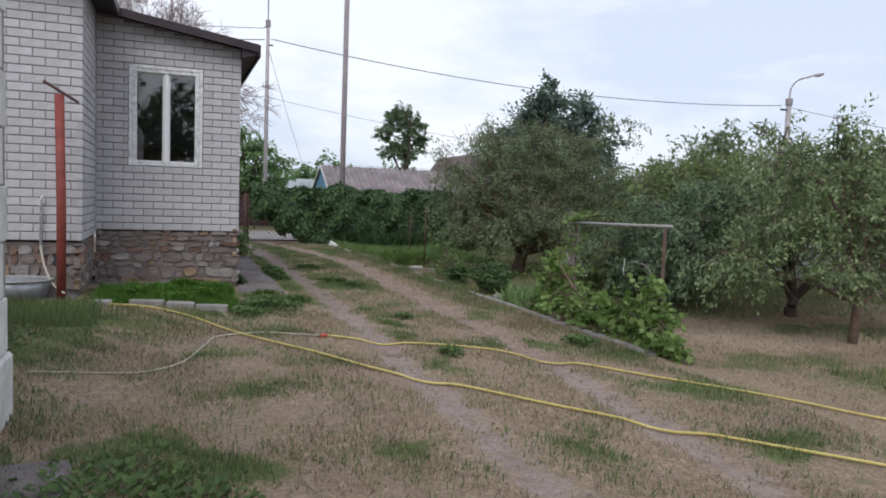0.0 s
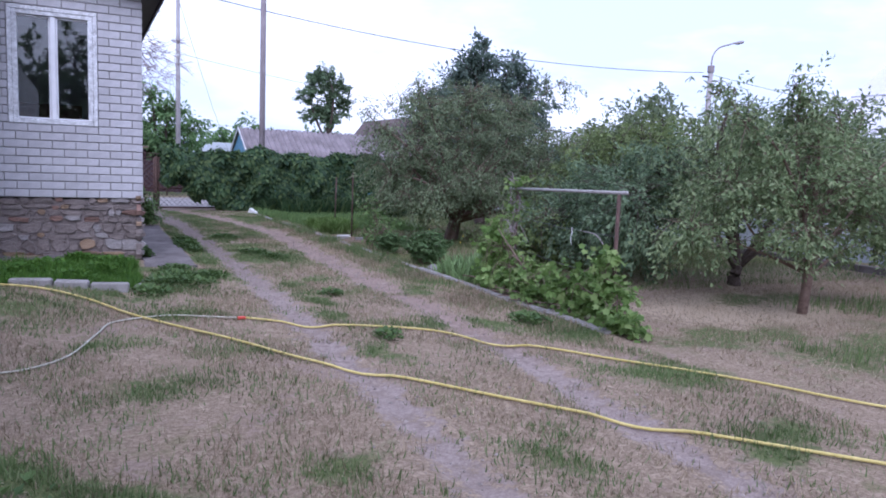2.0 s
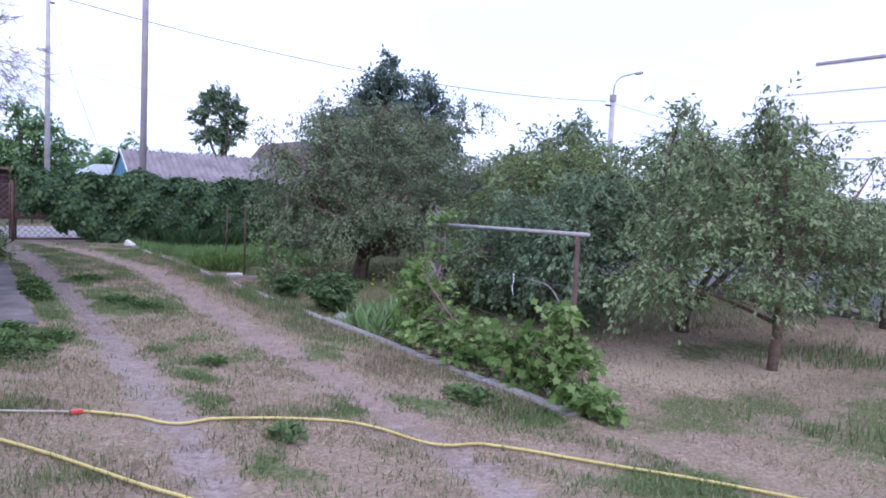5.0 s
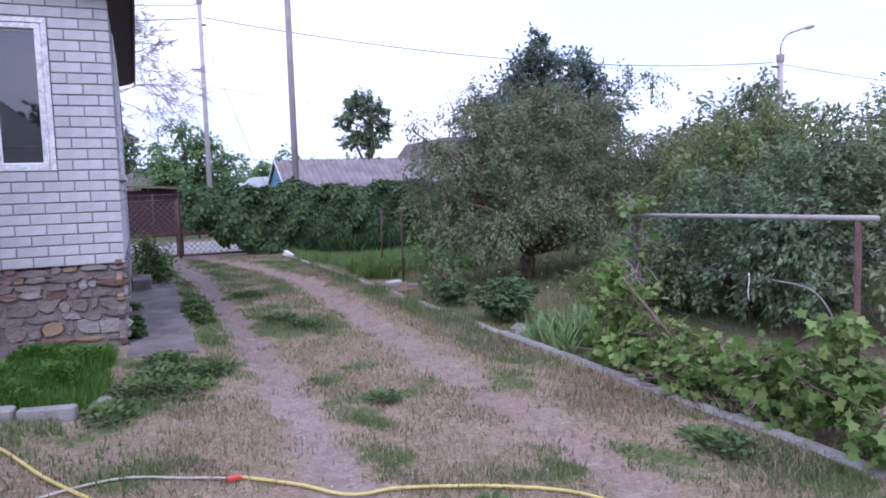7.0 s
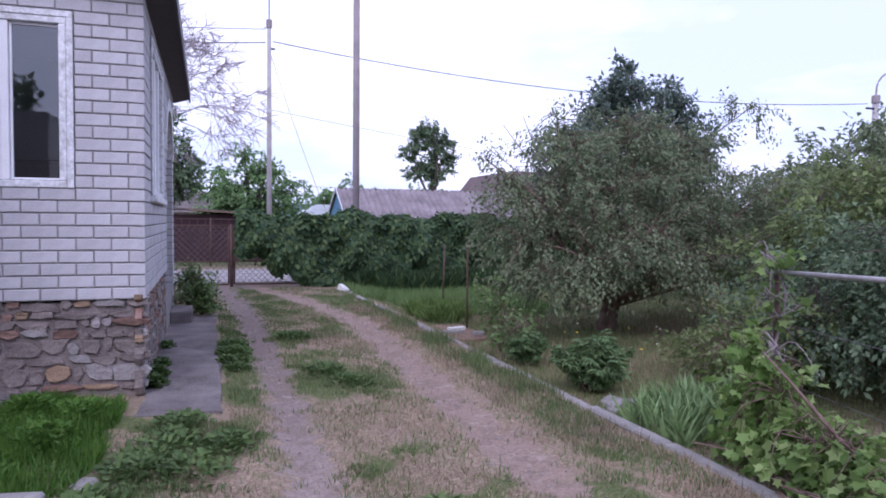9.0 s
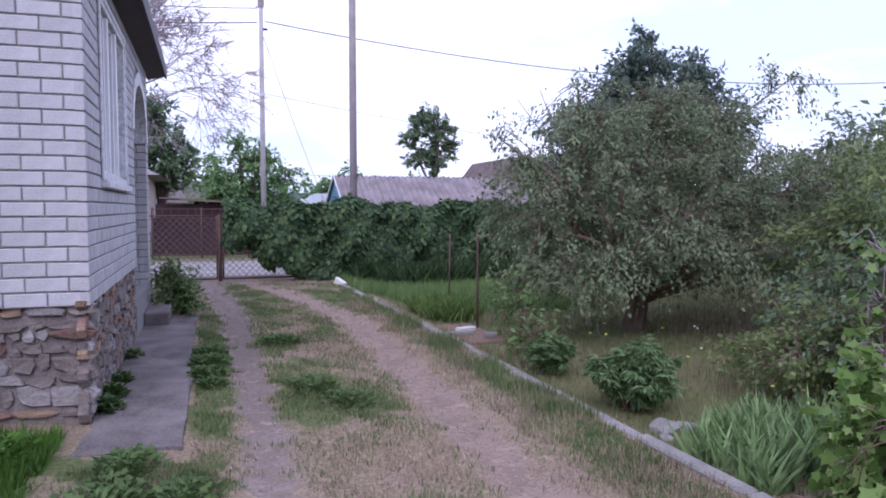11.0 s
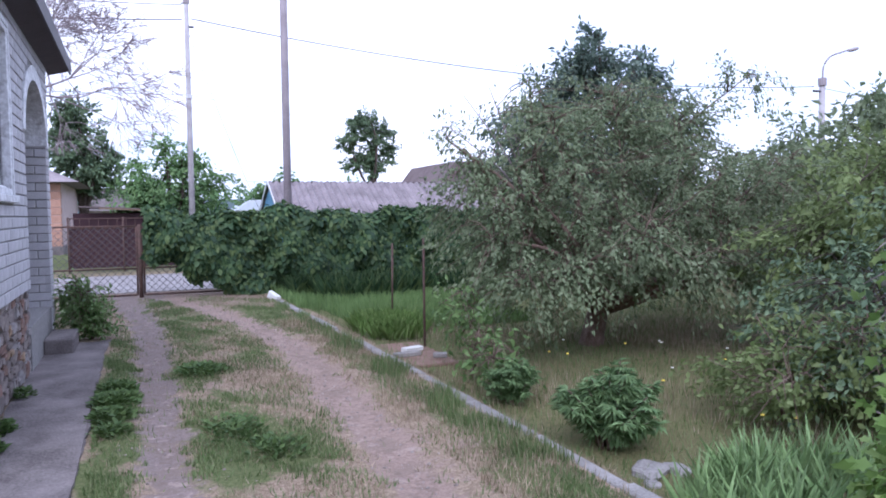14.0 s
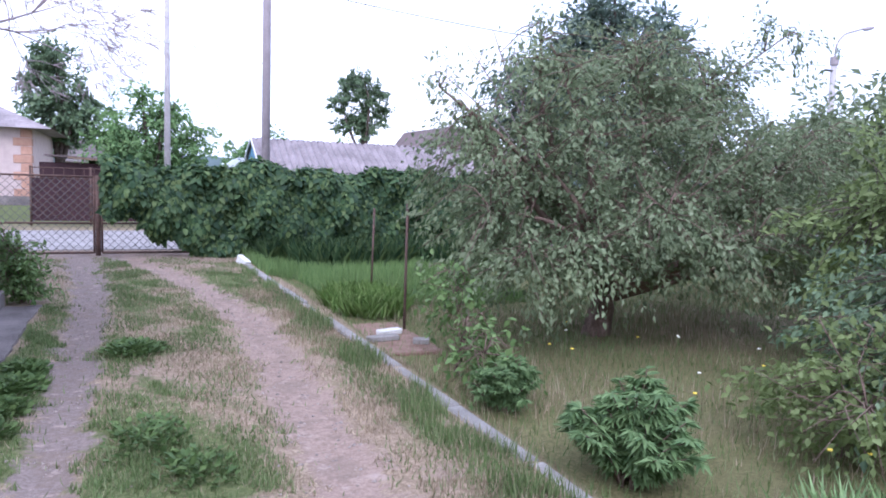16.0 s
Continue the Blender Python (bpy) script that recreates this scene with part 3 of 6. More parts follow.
def build_ground():
    far_lo, far_hi = [-1500, -500, -150, -60, -30, -18], [18, 26, 40, 70, 150, 500, 1500]
    xs = np.array(far_lo[:-1] + [-12, -8] + list(np.arange(-5, 9.01, 0.07)) + [10, 12, 15] + far_hi)
    ys = np.array(far_lo + list(np.arange(-14, 12.01, 0.1)) + [13, 15] + far_hi)
    X, Y = np.meshgrid(xs, ys)
    V = np.stack([X, Y, lie(X, Y)], -1).reshape(-1, 3)
    i, j = np.meshgrid(np.arange(len(ys) - 1), np.arange(len(xs) - 1), indexing="ij")
    a = i * len(xs) + j
    Fc = np.stack([a, a + 1, a + 1 + len(xs), a + len(xs)], -1).reshape(-1, 4)
    me = bpy.data.meshes.new("ground")
    me.from_pydata(V.tolist(), [], Fc.tolist())
    gx, gy = V[:, 0], V[:, 1]
    garden = sstep(3.35, 3.55, gx) * sstep(-3.0, -1.4, gy) * (1 - 0.9 * np.exp(-((gx - 8.2) / 1.8) ** 2 - ((gy - 2.2) / 0.9) ** 2))
    # two patches of brighter straw; the one at y 2.2 paints a sunlit field
    bright_straw = np.maximum(np.exp(-((gx - 6.0) / 1.6) ** 2 - ((gy + 4.6) / 0.9) ** 2), np.exp(-((gx - 8.2) / 1.8) ** 2 - ((gy - 2.2) / 0.9) ** 2))
    for nm, v in (("rut", np.clip(rut(gx, gy), -1, 1)), ("lush", lush(gx, gy)), ("garden", garden), ("bright_straw", bright_straw)):
        me.attributes.new(nm, "FLOAT", "POINT").data.foreach_set("value", v.astype(np.float32))
    ob = part_mesh("ground", me, ground_mat(), smooth=True)
    return tagged(ob, "dry patchy lawn with two bare wheel tracks", "ground", kind="structure")


build_ground()
ob = part("road", box(-60, 10.9, -0.2, 60, 15.4, -0.085), M_ROAD)
tagged(ob, "pale gravel village road behind the gate", "road", kind="structure")

# hills on the horizon
for k, (y, h, seed) in enumerate(((420, 13, 3), (600, 24, 5))):
    r = np.random.default_rng(seed)
    xs = np.linspace(-900, 900, 90)
    hs = h * (0.75 + 0.25 * np.sin(xs / 130 + seed) + 0.12 * np.sin(xs / 41 + seed * 2)) + r.normal(0, 0.5, 90)
    V = [(x, y, -2) for x in xs] + [(x, y + 10, z) for x, z in zip(xs, hs)] + [(x, y + 90, -2) for x in xs]
    Fc = [(q * 90 + i, q * 90 + i + 1, (q + 1) * 90 + i + 1, (q + 1) * 90 + i) for q in (0, 1) for i in range(89)]
    me = bpy.data.meshes.new("backdrop")
    me.from_pydata(V, [], Fc)
    tagged(part_mesh("backdrop", me, M_HILL, smooth=True), "low wooded hills in the blue distance", "hills", kind="structure")

# ---------------------------------------------------------------- house
PL, TOP = 0.72, 3.30            # top of the plinth, top of the side wall
X_IN, Y_WING = -1.90, -1.50     # inner corner and front of the projecting wing
ROOF_S = 0.16


def roof_z(x):
    return 3.36 - ROOF_S * x


def prism(outline, y0, y1, axis="y"):
    """A wall out of an outline in (across, z), from y0 to y1 along its thickness."""
    bm = bmesh.new()
    mk = (lambda a, z, t: (a, t, z)) if axis == "y" else (lambda a, z, t: (t, a, z))
    f0 = [bm.verts.new(mk(a, z, y0)) for a, z in outline]
    f1 = [bm.verts.new(mk(a, z, y1)) for a, z in outline]
    bm.faces.new(f0)
    bm.faces.new(f1[::-1])
    for k in range(len(outline)):
        q = (k + 1) % len(outline)
        bm.faces.new([f0[q], f0[k], f1[k], f1[q]])
    bmesh.ops.recalc_face_normals(bm, faces=bm.faces)
    return bm


def merge(*bms):
    out = bmesh.new()
    for bm in bms:
        me = bpy.data.meshes.new("tmp")
        bm.to_mesh(me)
        bm.free()
        out.from_mesh(me)
        bpy.data.meshes.remove(me)
    return out


WX0, WX1, WZ0, WZ1 = -1.44, -0.57, PL + 0.90, PL + 2.24     # front window
SY0, SY1, SZ0, SZ1 = 0.78, 2.50, PL + 0.88, PL + 2.28       # side window
AY0, AY1, ASPR, ARISE = 3.42, 5.18, 2.25, 0.62              # arch of the porch
PIER = 5.46

JD = 0.012   # depth of the joints
front = merge(
    prism([(X_IN, PL), (-JD, PL), (-JD, WZ0), (X_IN, WZ0)], JD, 0.38),
    prism([(X_IN, WZ0), (WX0, WZ0), (WX0, WZ1), (X_IN, WZ1)], JD, 0.38),
    prism([(WX1, WZ0), (-JD, WZ0), (-JD, WZ1), (WX1, WZ1)], JD, 0.38),
    prism([(X_IN, WZ1), (-JD, WZ1), (-JD, roof_z(0)), (X_IN, roof_z(X_IN))], JD, 0.38))
wall_front = tagged(part("wall_front", front, M_MORTAR), "white silicate brick wall with dark joints", "wall", kind="structure")

arch = [(AY0 + (AY1 - AY0) * (0.5 - 0.5 * math.cos(a)), ASPR + ARISE * math.sin(a)) for a in np.linspace(0, math.pi, 17)]
side = merge(
    prism([(0.38, PL), (AY0, PL), (AY0, SZ0), (0.38, SZ0)], -JD, -0.38, "x"),
    prism([(0.38, SZ0), (SY0, SZ0), (SY0, SZ1), (0.38, SZ1)], -JD, -0.38, "x"),
    prism([(SY1, SZ0), (AY0, SZ0), (AY0, SZ1), (SY1, SZ1)], -JD, -0.38, "x"),
    prism([(0.38, SZ1), (AY0, SZ1), (AY0, roof_z(0)), (0.38, roof_z(0))], -JD, -0.38, "x"),
    prism(arch + [(AY1, roof_z(0)), (AY0, roof_z(0))], -JD, -0.30, "x"),
    prism([(AY1 + JD, -0.2), (PIER, -0.2), (PIER, roof_z(0)), (AY1 + JD, roof_z(0))], -JD, -0.30, "x"))
wall_side = tagged(part("wall_side", side, M_MORTAR), "white silicate brick side wall with an arched porch opening", "wall", kind="structure")

wing = merge(prism([(-7.0, 0.66), (X_IN - JD, 0.66), (X_IN - JD, roof_z(X_IN)), (-7.0, roof_z(-7.0))], Y_WING + JD, Y_WING + 0.38),
             prism([(Y_WING + 0.38, 0.66), (0, 0.66), (0, roof_z(X_IN)), (Y_WING + 0.38, roof_z(X_IN))], X_IN - JD, X_IN - 0.38, "x"))
wall_wing = tagged(part("wall_wing", wing, M_MORTAR), "white brick wall of the projecting wing", "wall", kind="structure")

# room behind the windows, and the porch behind the arch
room = merge(box(-3.6, 3.1, PL, -0.38, 3.2, 3.3), box(-3.7, 0.38, PL, -3.6, 3.2, 3.3), box(-3.6, 0.38, PL - 0.05, -0.38, 3.1, PL))
tagged(part("wall_inside", room, M_INSIDE), "dim plain room behind the windows", "wall", kind="structure")
tagged(part("ceiling", box(-3.6, 0.38, 3.22, -0.38, 3.1, 3.3), M_INSIDE), "dim plain ceiling of the room", "ceiling", kind="structure")
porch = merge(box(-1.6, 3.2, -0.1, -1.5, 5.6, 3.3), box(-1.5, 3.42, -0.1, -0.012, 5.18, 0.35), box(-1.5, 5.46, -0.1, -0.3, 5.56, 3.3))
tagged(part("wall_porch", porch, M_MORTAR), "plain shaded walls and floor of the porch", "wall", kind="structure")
tagged(part("porch_step", box(-0.01, 4.3, -0.11, 0.28, 5.1, 0.08, 0.015), M_CONC), "worn grey concrete step below the porch arch", "step")

# plinth cores
core = merge(box(X_IN, 0.05, -0.25, -0.05, 0.4, PL - 0.02), box(-0.4, 0.4, -0.25, -0.05, AY0, PL - 0.02))
plinth = tagged(part("plinth", core, M_PLINTHM), "rubble stone plinth set in grey mortar", "plinth", kind="structure")
core = merge(box(-7.0, Y_WING + 0.05, -0.2, X_IN - 0.05, Y_WING + 0.4, 0.64), box(X_IN - 0.4, Y_WING + 0.4, -0.2, X_IN - 0.05, 0.3, 0.64))
plinth_wing = tagged(part("plinth_wing", core, M_PLINTHM), "cracked rubble plinth of the projecting wing", "plinth", kind="structure")

# roof with a dark fascia
def roof_slab(name, x0, x1, y0, y1):
    bm = bmesh.new()
    t = 0.05
    vs = [bm.verts.new((x, y, roof_z(x) + dz)) for dz in (0.02, 0.02 + t) for x, y in ((x0, y0), (x1, y0), (x1, y1), (x0, y1))]
    for q in ((0, 3, 2, 1), (4, 5, 6, 7), (0, 1, 5, 4), (1, 2, 6, 5), (2, 3, 7, 6), (3, 0, 4, 7)):
        bm.faces.new([vs[i] for i in q])
    return part(name, bm, M_ROOF)


roof = thing("roof", "low dark brown sheet metal roof with overhanging eaves", "roof", kind="structure")
for nm, args in (("sheet", (-7.5, 0.22, -0.24, 5.9)), ("sheet", (-7.5, X_IN + 0.28, Y_WING - 0.26, -0.245))):
    roof_slab(nm, *args).parent = roof


def fascia(x0, y0, x1, y1, drop=0.11):
    bm = bmesh.new()
    d = Vector((y1 - y0, -(x1 - x0), 0)).normalized() * 0.012
    rows = []
    for s in (-1, 1):
        for x, y in ((x0, y0), (x1, y1)):
            for dz in (0.075, 0.075 - drop):
                rows.append(bm.verts.new((x + d.x * s, y + d.y * s, roof_z(x) + dz)))
    for q in ((0, 1, 3, 2), (4, 6, 7, 5), (0, 2, 6, 4), (1, 5, 7, 3), (0, 4, 5, 1), (2, 3, 7, 6)):
        bm.faces.new([rows[i] for i in q])
    bmesh.ops.recalc_face_normals(bm, faces=bm.faces)
    part("fascia", bm, M_ROOF, roof)


fascia(X_IN + 0.26, -0.255, 0.22, -0.255)
fascia(0.235, -0.24, 0.235, 5.9, 0.17)
fascia(X_IN + 0.295, Y_WING - 0.26, X_IN + 0.295, -0.27, 0.13)
fascia(-7.5, Y_WING - 0.275, X_IN + 0.28, Y_WING - 0.275)
# sloping soffit under the side eave
part("soffit", prism([(-0.01, roof_z(0) - 0.16), (0.22, roof_z(0.22) - 0.06), (0.22, roof_z(0.22) + 0.015), (-0.01, roof_z(0) + 0.015)], -0.22, 5.88), M_ROOF, roof)


def window(name, label, origin, across, inward, w, h, sill, bars):
    """A painted casement window. origin: lower left corner of the opening; across, inward: unit vectors."""
    root = thing(name, label, "window", kind="structure")
    o, a, d = Vector(origin), Vector(across), Vector(inward)

    def bar(nm, u0, u1, z0, z1, d0, d1, material, parent, bevel=0.006):
        p, q = o + a * u0 + d * d0, o + a * u1 + d * d1
        return part(nm, box(p.x, p.y, o.z + z0, q.x, q.y, o.z + z1, bevel), material, parent)

    fr = bar("window_frame", 0, w, 0, 0.055, -0.012, 0.11, M_TRIM, root)
    for u0, u1, z0, z1 in ((0, w, h - 0.05, h), (0, 0.055, 0.055, h - 0.05), (w - 0.055, w, 0.055, h - 0.05)):
        bar("frame_rail", u0, u1, z0, z1, -0.012, 0.11, M_TRIM, fr)
    # flat outer casing, peeling
    for u0, u1, z0, z1 in ((-0.05, w + 0.05, h, h + 0.05), (-0.05, -0.001, 0, h), (w + 0.001, w + 0.05, 0, h)):
        bar("casing", u0, u1, z0, z1, -0.02, 0.0, M_TRIM, root)
    for k in range(1, bars):
        u = w * k / bars
        bar("mullion", u - 0.03, u + 0.03, 0.056, h - 0.051, 0.0, 0.09, M_SASH, root)
    for k in range(bars):
        u0, u1 = w * k / bars + 0.032, w * (k + 1) / bars - 0.032
        for nm, e in (("sash", (u0, u0 + 0.018, 0.06, h - 0.055)), ("sash", (u1 - 0.018, u1, 0.06, h - 0.055)),
                      ("sash", (u0 + 0.018, u1 - 0.018, 0.06, 0.078)), ("sash", (u0 + 0.018, u1 - 0.018, h - 0.073, h - 0.055))):
            bar(nm, *e, 0.03, 0.075, M_SASH, root, 0.004)
        g = bar("pane", u0 + 0.012, u1 - 0.012, 0.07, h - 0.065, 0.05, 0.054, M_GLASS, root, 0)
        g.visible_shadow = False
    if sill:
        bar("window_sill", -0.06, w + 0.06, -0.065, -0.004, -0.05, 0.10, M_TRIM, root)
    return root


window("window_1", "white two-pane casement window with peeling paint", (WX0, 0, WZ0), (1, 0, 0), (0, 1, 0), WX1 - WX0, WZ1 - WZ0, False, 2)
window("window_2", "white three-light casement window in the side wall", (0, SY0, SZ0), (0, 1, 0), (-1, 0, 0), SY1 - SY0, SZ1 - SZ0, True, 3)

# cabinet standing in the room
cab = thing("cabinet", "dark red wooden cabinet standing inside the room", "cabinet", (-1.15, 2.6, PL))
part("body", box(-0.75, -0.22, 0, 0.45, 0.22, 1.28, 0.01), M_CHERRYWOOD, cab)
for u in (-0.72, -0.12):
    part("door", box(u, -0.24, 0.06, u + 0.55, -0.221, 1.22, 0.004), M_CHERRYWOOD, cab)

# plaster band round the arch
bm = bmesh.new()
ring = []
for a in np.linspace(0, math.pi, 17):
    c, s = -math.cos(a), math.sin(a)
    my, r0, r1 = (AY0 + AY1) / 2, (AY1 - AY0) / 2, (AY1 - AY0) / 2 + 0.14
    ring.append([bm.verts.new((x, my + c * rr, ASPR + s * (ARISE + rr - r0))) for x, rr in ((-0.30, r0 - 0.012), (0.012, r0 - 0.012), (0.012, r1), (-0.010, r1))])
for p, q in zip(ring, ring[1:]):
    for i in range(4):
        j = (i + 1) % 4
        bm.faces.new([p[i], p[j], q[j], q[i]])
bm.faces.new(ring[0])
bm.faces.new(ring[-1][::-1])
bmesh.ops.recalc_face_normals(bm, faces=bm.faces)
tagged(part("trim_arch", bm, M_TRIM), "white plaster band round the porch arch", "trim", kind="structure")

# paving beside the house
def ragged_slab(x0, y0, x1, y1, z0, z1, seed, wear=0.03):
    """A cast slab whose edges have crumbled away unevenly."""
    r = np.random.default_rng(seed)
    pts = []
    for a, b in (((x0, y0), (x1, y0)), ((x1, y0), (x1, y1)), ((x1, y1), (x0, y1)), ((x0, y1), (x0, y0))):
        a, b = np.array(a), np.array(b)
        n = max(2, int(np.linalg.norm(b - a) / 0.09))
        side = np.array([-(b - a)[1], (b - a)[0]]) / np.linalg.norm(b - a)
        walk_in = np.convolve(r.random(n + 4), np.ones(5) / 5, "valid") * 2.4 - 0.5 + 0.5 * r.random(n)
        pts += [tuple(a + (b - a) * k / n + side * wear * w) for k, w in zip(range(n), walk_in)]
    bm = bmesh.new()
    lo, hi = [bm.verts.new((x, y, z0)) for x, y in pts], [bm.verts.new((x, y, z1 + 0.004 * r.normal())) for x, y in pts]
    bm.faces.new(hi)
    for k in range(len(pts)):
        q = (k + 1) % len(pts)
        bm.faces.new([lo[k], lo[q], hi[q], hi[k]])
    return bm


tagged(part("pavement_side", ragged_slab(-0.05, -0.70, 0.63, 5.05, -0.2, -0.080, 12), M_CONC), "cracked grey concrete path along the house", "pavement", kind="structure")
tagged(part("pavement_front", box(-1.95, -0.79, -0.2, -0.86, 0.05, -0.005, 0.012), M_CONC), "grey concrete apron below the window", "pavement", kind="structure")
tagged(part("pavement_wing", box(-6.5, -2.0, -0.2, -1.96, -1.45, 0.02, 0.012), M_CONC), "narrow grey concrete apron along the wing", "pavement", kind="structure")

# building beside the start of the walk
r = np.random.default_rng(8)
ann = merge(box(-5.5, -14, 0.3, -1.835, -6.0, 3.0))
wall_annex = tagged(part("wall_annex", ann, M_MORTAR), "whitewashed block wall of an outbuilding", "wall", kind="structure")
tagged(part("plinth_annex", box(-5.4, -13.9, -0.2, -1.80, -5.97, 0.295, 0.02), M_WHITEST), "whitewashed concrete plinth of the outbuilding", "plinth", kind="structure")
tagged(part("pavement_annex", box(-3.4, -9.2, -0.2, -1.35, -6.95, -0.075, 0.012), M_CONC), "grey concrete paving by the outbuilding", "pavement", kind="structure")

# ---------------------------------------------------------------- garden edge
KX = 3.39
kerb = thing("kerb", "long weathered concrete kerb between drive and garden bed", "kerb", (KX, 0, -0.12))
r = np.random.default_rng(11)
y = -5.35
while y < 8.3:
    ln = min(1.0, 8.45 - y)
    bm = box(-0.055, 0, -0.12, 0.055, ln - 0.012, 0.048, 0.014)
    ob = part("kerb_stone", bm, M_KERB, kerb)
    ob.location = (r.normal(0, 0.006) - 0.021 * max(0, y), y, r.normal(0, 0.008) - 0.01)
    ob.rotation_euler = (r.normal(0, 0.006), r.normal(0, 0.03), r.normal(0, 0.006) + (0.021 if y > 0 else 0))
    y += 1.0
st = thing("marker_stone", "whitewashed stone block at the end of the kerb", "stone", (3.17, 8.5, -0.11))
ob = part("block", box(-0.05, -0.15, -0.02, 0.05, 0.15, 0.12, 0.015), M_WHITEST, st)
ob.rotation_euler = (0.3, 0.1, 0.4)

# lawn patch and its border
border = thing("lawn_border", "broken whitewashed stone edging of the lawn", "edging", (0, 0, 0.06))
for k, (x0, y0, x1, y1) in enumerate(((-1.72, -2.22, -1.52, -2.24), (-1.35, -2.27, -0.98, -2.33), (-0.96, -2.34, -0.66, -2.39), (-0.645, -2.39, -0.30, -2.44),
                                     (-0.2, -2.15, -0.14, -2.0))):
    ln = math.hypot(x1 - x0, y1 - y0)
    ob = part("edging_stone", box(0, -0.05, -0.09, ln, 0.05, 0.045 if k < 4 else 0.0, 0.015), M_KERB, border)
    ob.location = (x0, y0, float(lie(x0, y0)) - 0.04)
    ob.rotation_euler = (r.normal(0, 0.05), r.normal(0, 0.02), math.atan2(y1 - y0, x1 - x0))


def grass(name, label, n, region, keepf, height, width, material, seed, lean=0.5, shape="blade", sink=0.0):
    r = np.random.default_rng(seed)
    x0, x1, y0, y1 = region
    xy = np.c_[r.uniform(x0, x1, n), r.uniform(y0, y1, n)]
    xy = xy[keepf(xy[:, 0], xy[:, 1], r)]
    at, up, nor, h, w = blades(r, xy, lie(xy[:, 0], xy[:, 1]) - 0.005 + sink, height, width, lean)
    ob = part_mesh(name, leaf_mesh(name, at, up, nor, h, w, shape), material)
    return tagged(ob, label, "grass", kind="stuff")


def patch(x, y, s=1.0, seed=0.0):
    """Uneven patches over the ground, 0 to 1."""
    x, y = x + seed, y - seed
    v = np.sin(x * 1.9 * s + 1.3 * np.sin(y * 1.1 * s)) + np.sin(y * 1.5 * s + 1.7 * np.sin(x * 0.9 * s + 2)) + 0.6 * np.sin(x * 4.3 * s + y * 3.1 * s)
    return 0.5 + v / 5.2


def off_track(x, y):
    wob = 0.06 * np.sin(y * 5 + x * 3) + 0.05 * np.sin(y * 11) + 0.05 * np.sin(y * 23 + x * 7)
    return rut(x, y) > -0.01 + wob


def clear(x, y):
    """Not on paving, buildings or the lawn patch."""
    house = (x < 0.64) & (y > -0.95) & (y < 5.5)
    wing_ = (x < -1.9) & (y > -2.05)
    lawn_ = (x < -0.1) & (x > -1.8) & (y > -2.35) & (y < -0.9)
    annex = (x < -1.8) & (y < -5.9)
    return ~(house | wing_ | lawn_ | annex) & (np.abs(x - KX + 0.021 * np.maximum(0, y)) > 0.07)


grass("dry_grass", "short straw-coloured dry grass on the drive", 240000, (-3.2, 3.5, -9.8, 6.0),
      lambda x, y, r: off_track(x, y) & clear(x, y) & (r.random(len(x)) < np.clip((patch(x, y, 2.3) + 0.25 * patch(x, y, 6.1, 3) - 0.42) * 2.6, 0.06, 1)) & (r.random(len(x)) > 0.7 * lush(x, y)), 0.042, 0.0052, L_STRAW, 21, 2.8)
grass("dry_grass", "thin dry grass in the yard before the gate", 14000, (-0.5, 3.4, 6.0, 9.6),
      lambda x, y, r: off_track(x, y) & clear(x, y) & (r.random(len(x)) < patch(x, y, 1.3)), 0.04, 0.006, L_STRAW, 20, 2.2)
grass("dry_grass", "straw-coloured dry grass in the orchard", 50000, (3.7, 10, -9, -3.2),
      lambda x, y, r: r.random(len(x)) < 0.3 + 0.6 * patch(x, y, 1.1, 4), 0.04, 0.006, L_STRAW, 22, 3.0)

r = np.random.default_rng(23)
_pts = [np.c_[r.normal(cx, rx * 1.0, int(k * 34000 * rx * ry + 150)), r.normal(cy, ry * 1.0, int(k * 34000 * rx * ry + 150))] for cx, cy, rx, ry, k in GREENS]
_pts += [np.c_[r.normal(3.2, 0.09, 8000), r.uniform(-5.5, 8.3, 8000)], np.c_[r.uniform(-3, 3.3, 80000), r.uniform(-10, 9.5, 80000)]]
_pts = np.concatenate(_pts)
_ok = (off_track(_pts[:, 0], _pts[:, 1]) | (r.random(len(_pts)) < 0.03)) & clear(_pts[:, 0], _pts[:, 1]) & (_pts[:, 0] < 3.31 - 0.021 * np.maximum(0, _pts[:, 1]))
_ok &= r.random(len(_pts)) < 0.15 + 0.85 * (patch(_pts[:, 0], _pts[:, 1], 3.4, 1.0) > 0.46)
_pts = _pts[_ok]
_a = blades(r, _pts, lie(_pts[:, 0], _pts[:, 1]) - 0.005, 0.042, 0.0065, 1.6)
tagged(part_mesh("green_grass", leaf_mesh("green_grass", *_a, "blade"), L_GRASS), "patchy green grass on the drive", "grass", kind="stuff")
grass("green_grass", "mown olive grass under the orchard trees", 85000, (3.46, 10.5, -3.4, 10.2),
      lambda x, y, r: r.random(len(x)) < 0.45 + 0.5 * patch(x, y, 1.0, 2), 0.06, 0.006, L_GRASS, 24, 1.0)
grass("dry_grass", "brownish dry grass stalks in the orchard", 30000, (3.46, 9.5, -2.0, 5.0),
      lambda x, y, r: r.random(len(x)) < np.clip(1.6 * patch(x, y, 1.3, 9) - 0.5, 0, 1), 0.09, 0.005, L_STRAW, 29, 0.8)
grass("green_grass", "longer grass leaning over the kerb", 9000, (3.0, 3.36, -1.1, 7.5),
      lambda x, y, r: (x < 3.345 - 0.021 * np.maximum(0, y)) & (patch(x, y, 3.1, 6) > 0.44) & (r.random(len(x)) < (x - 2.95) * 4), 0.11, 0.007, L_GRASS, 33, 0.9)
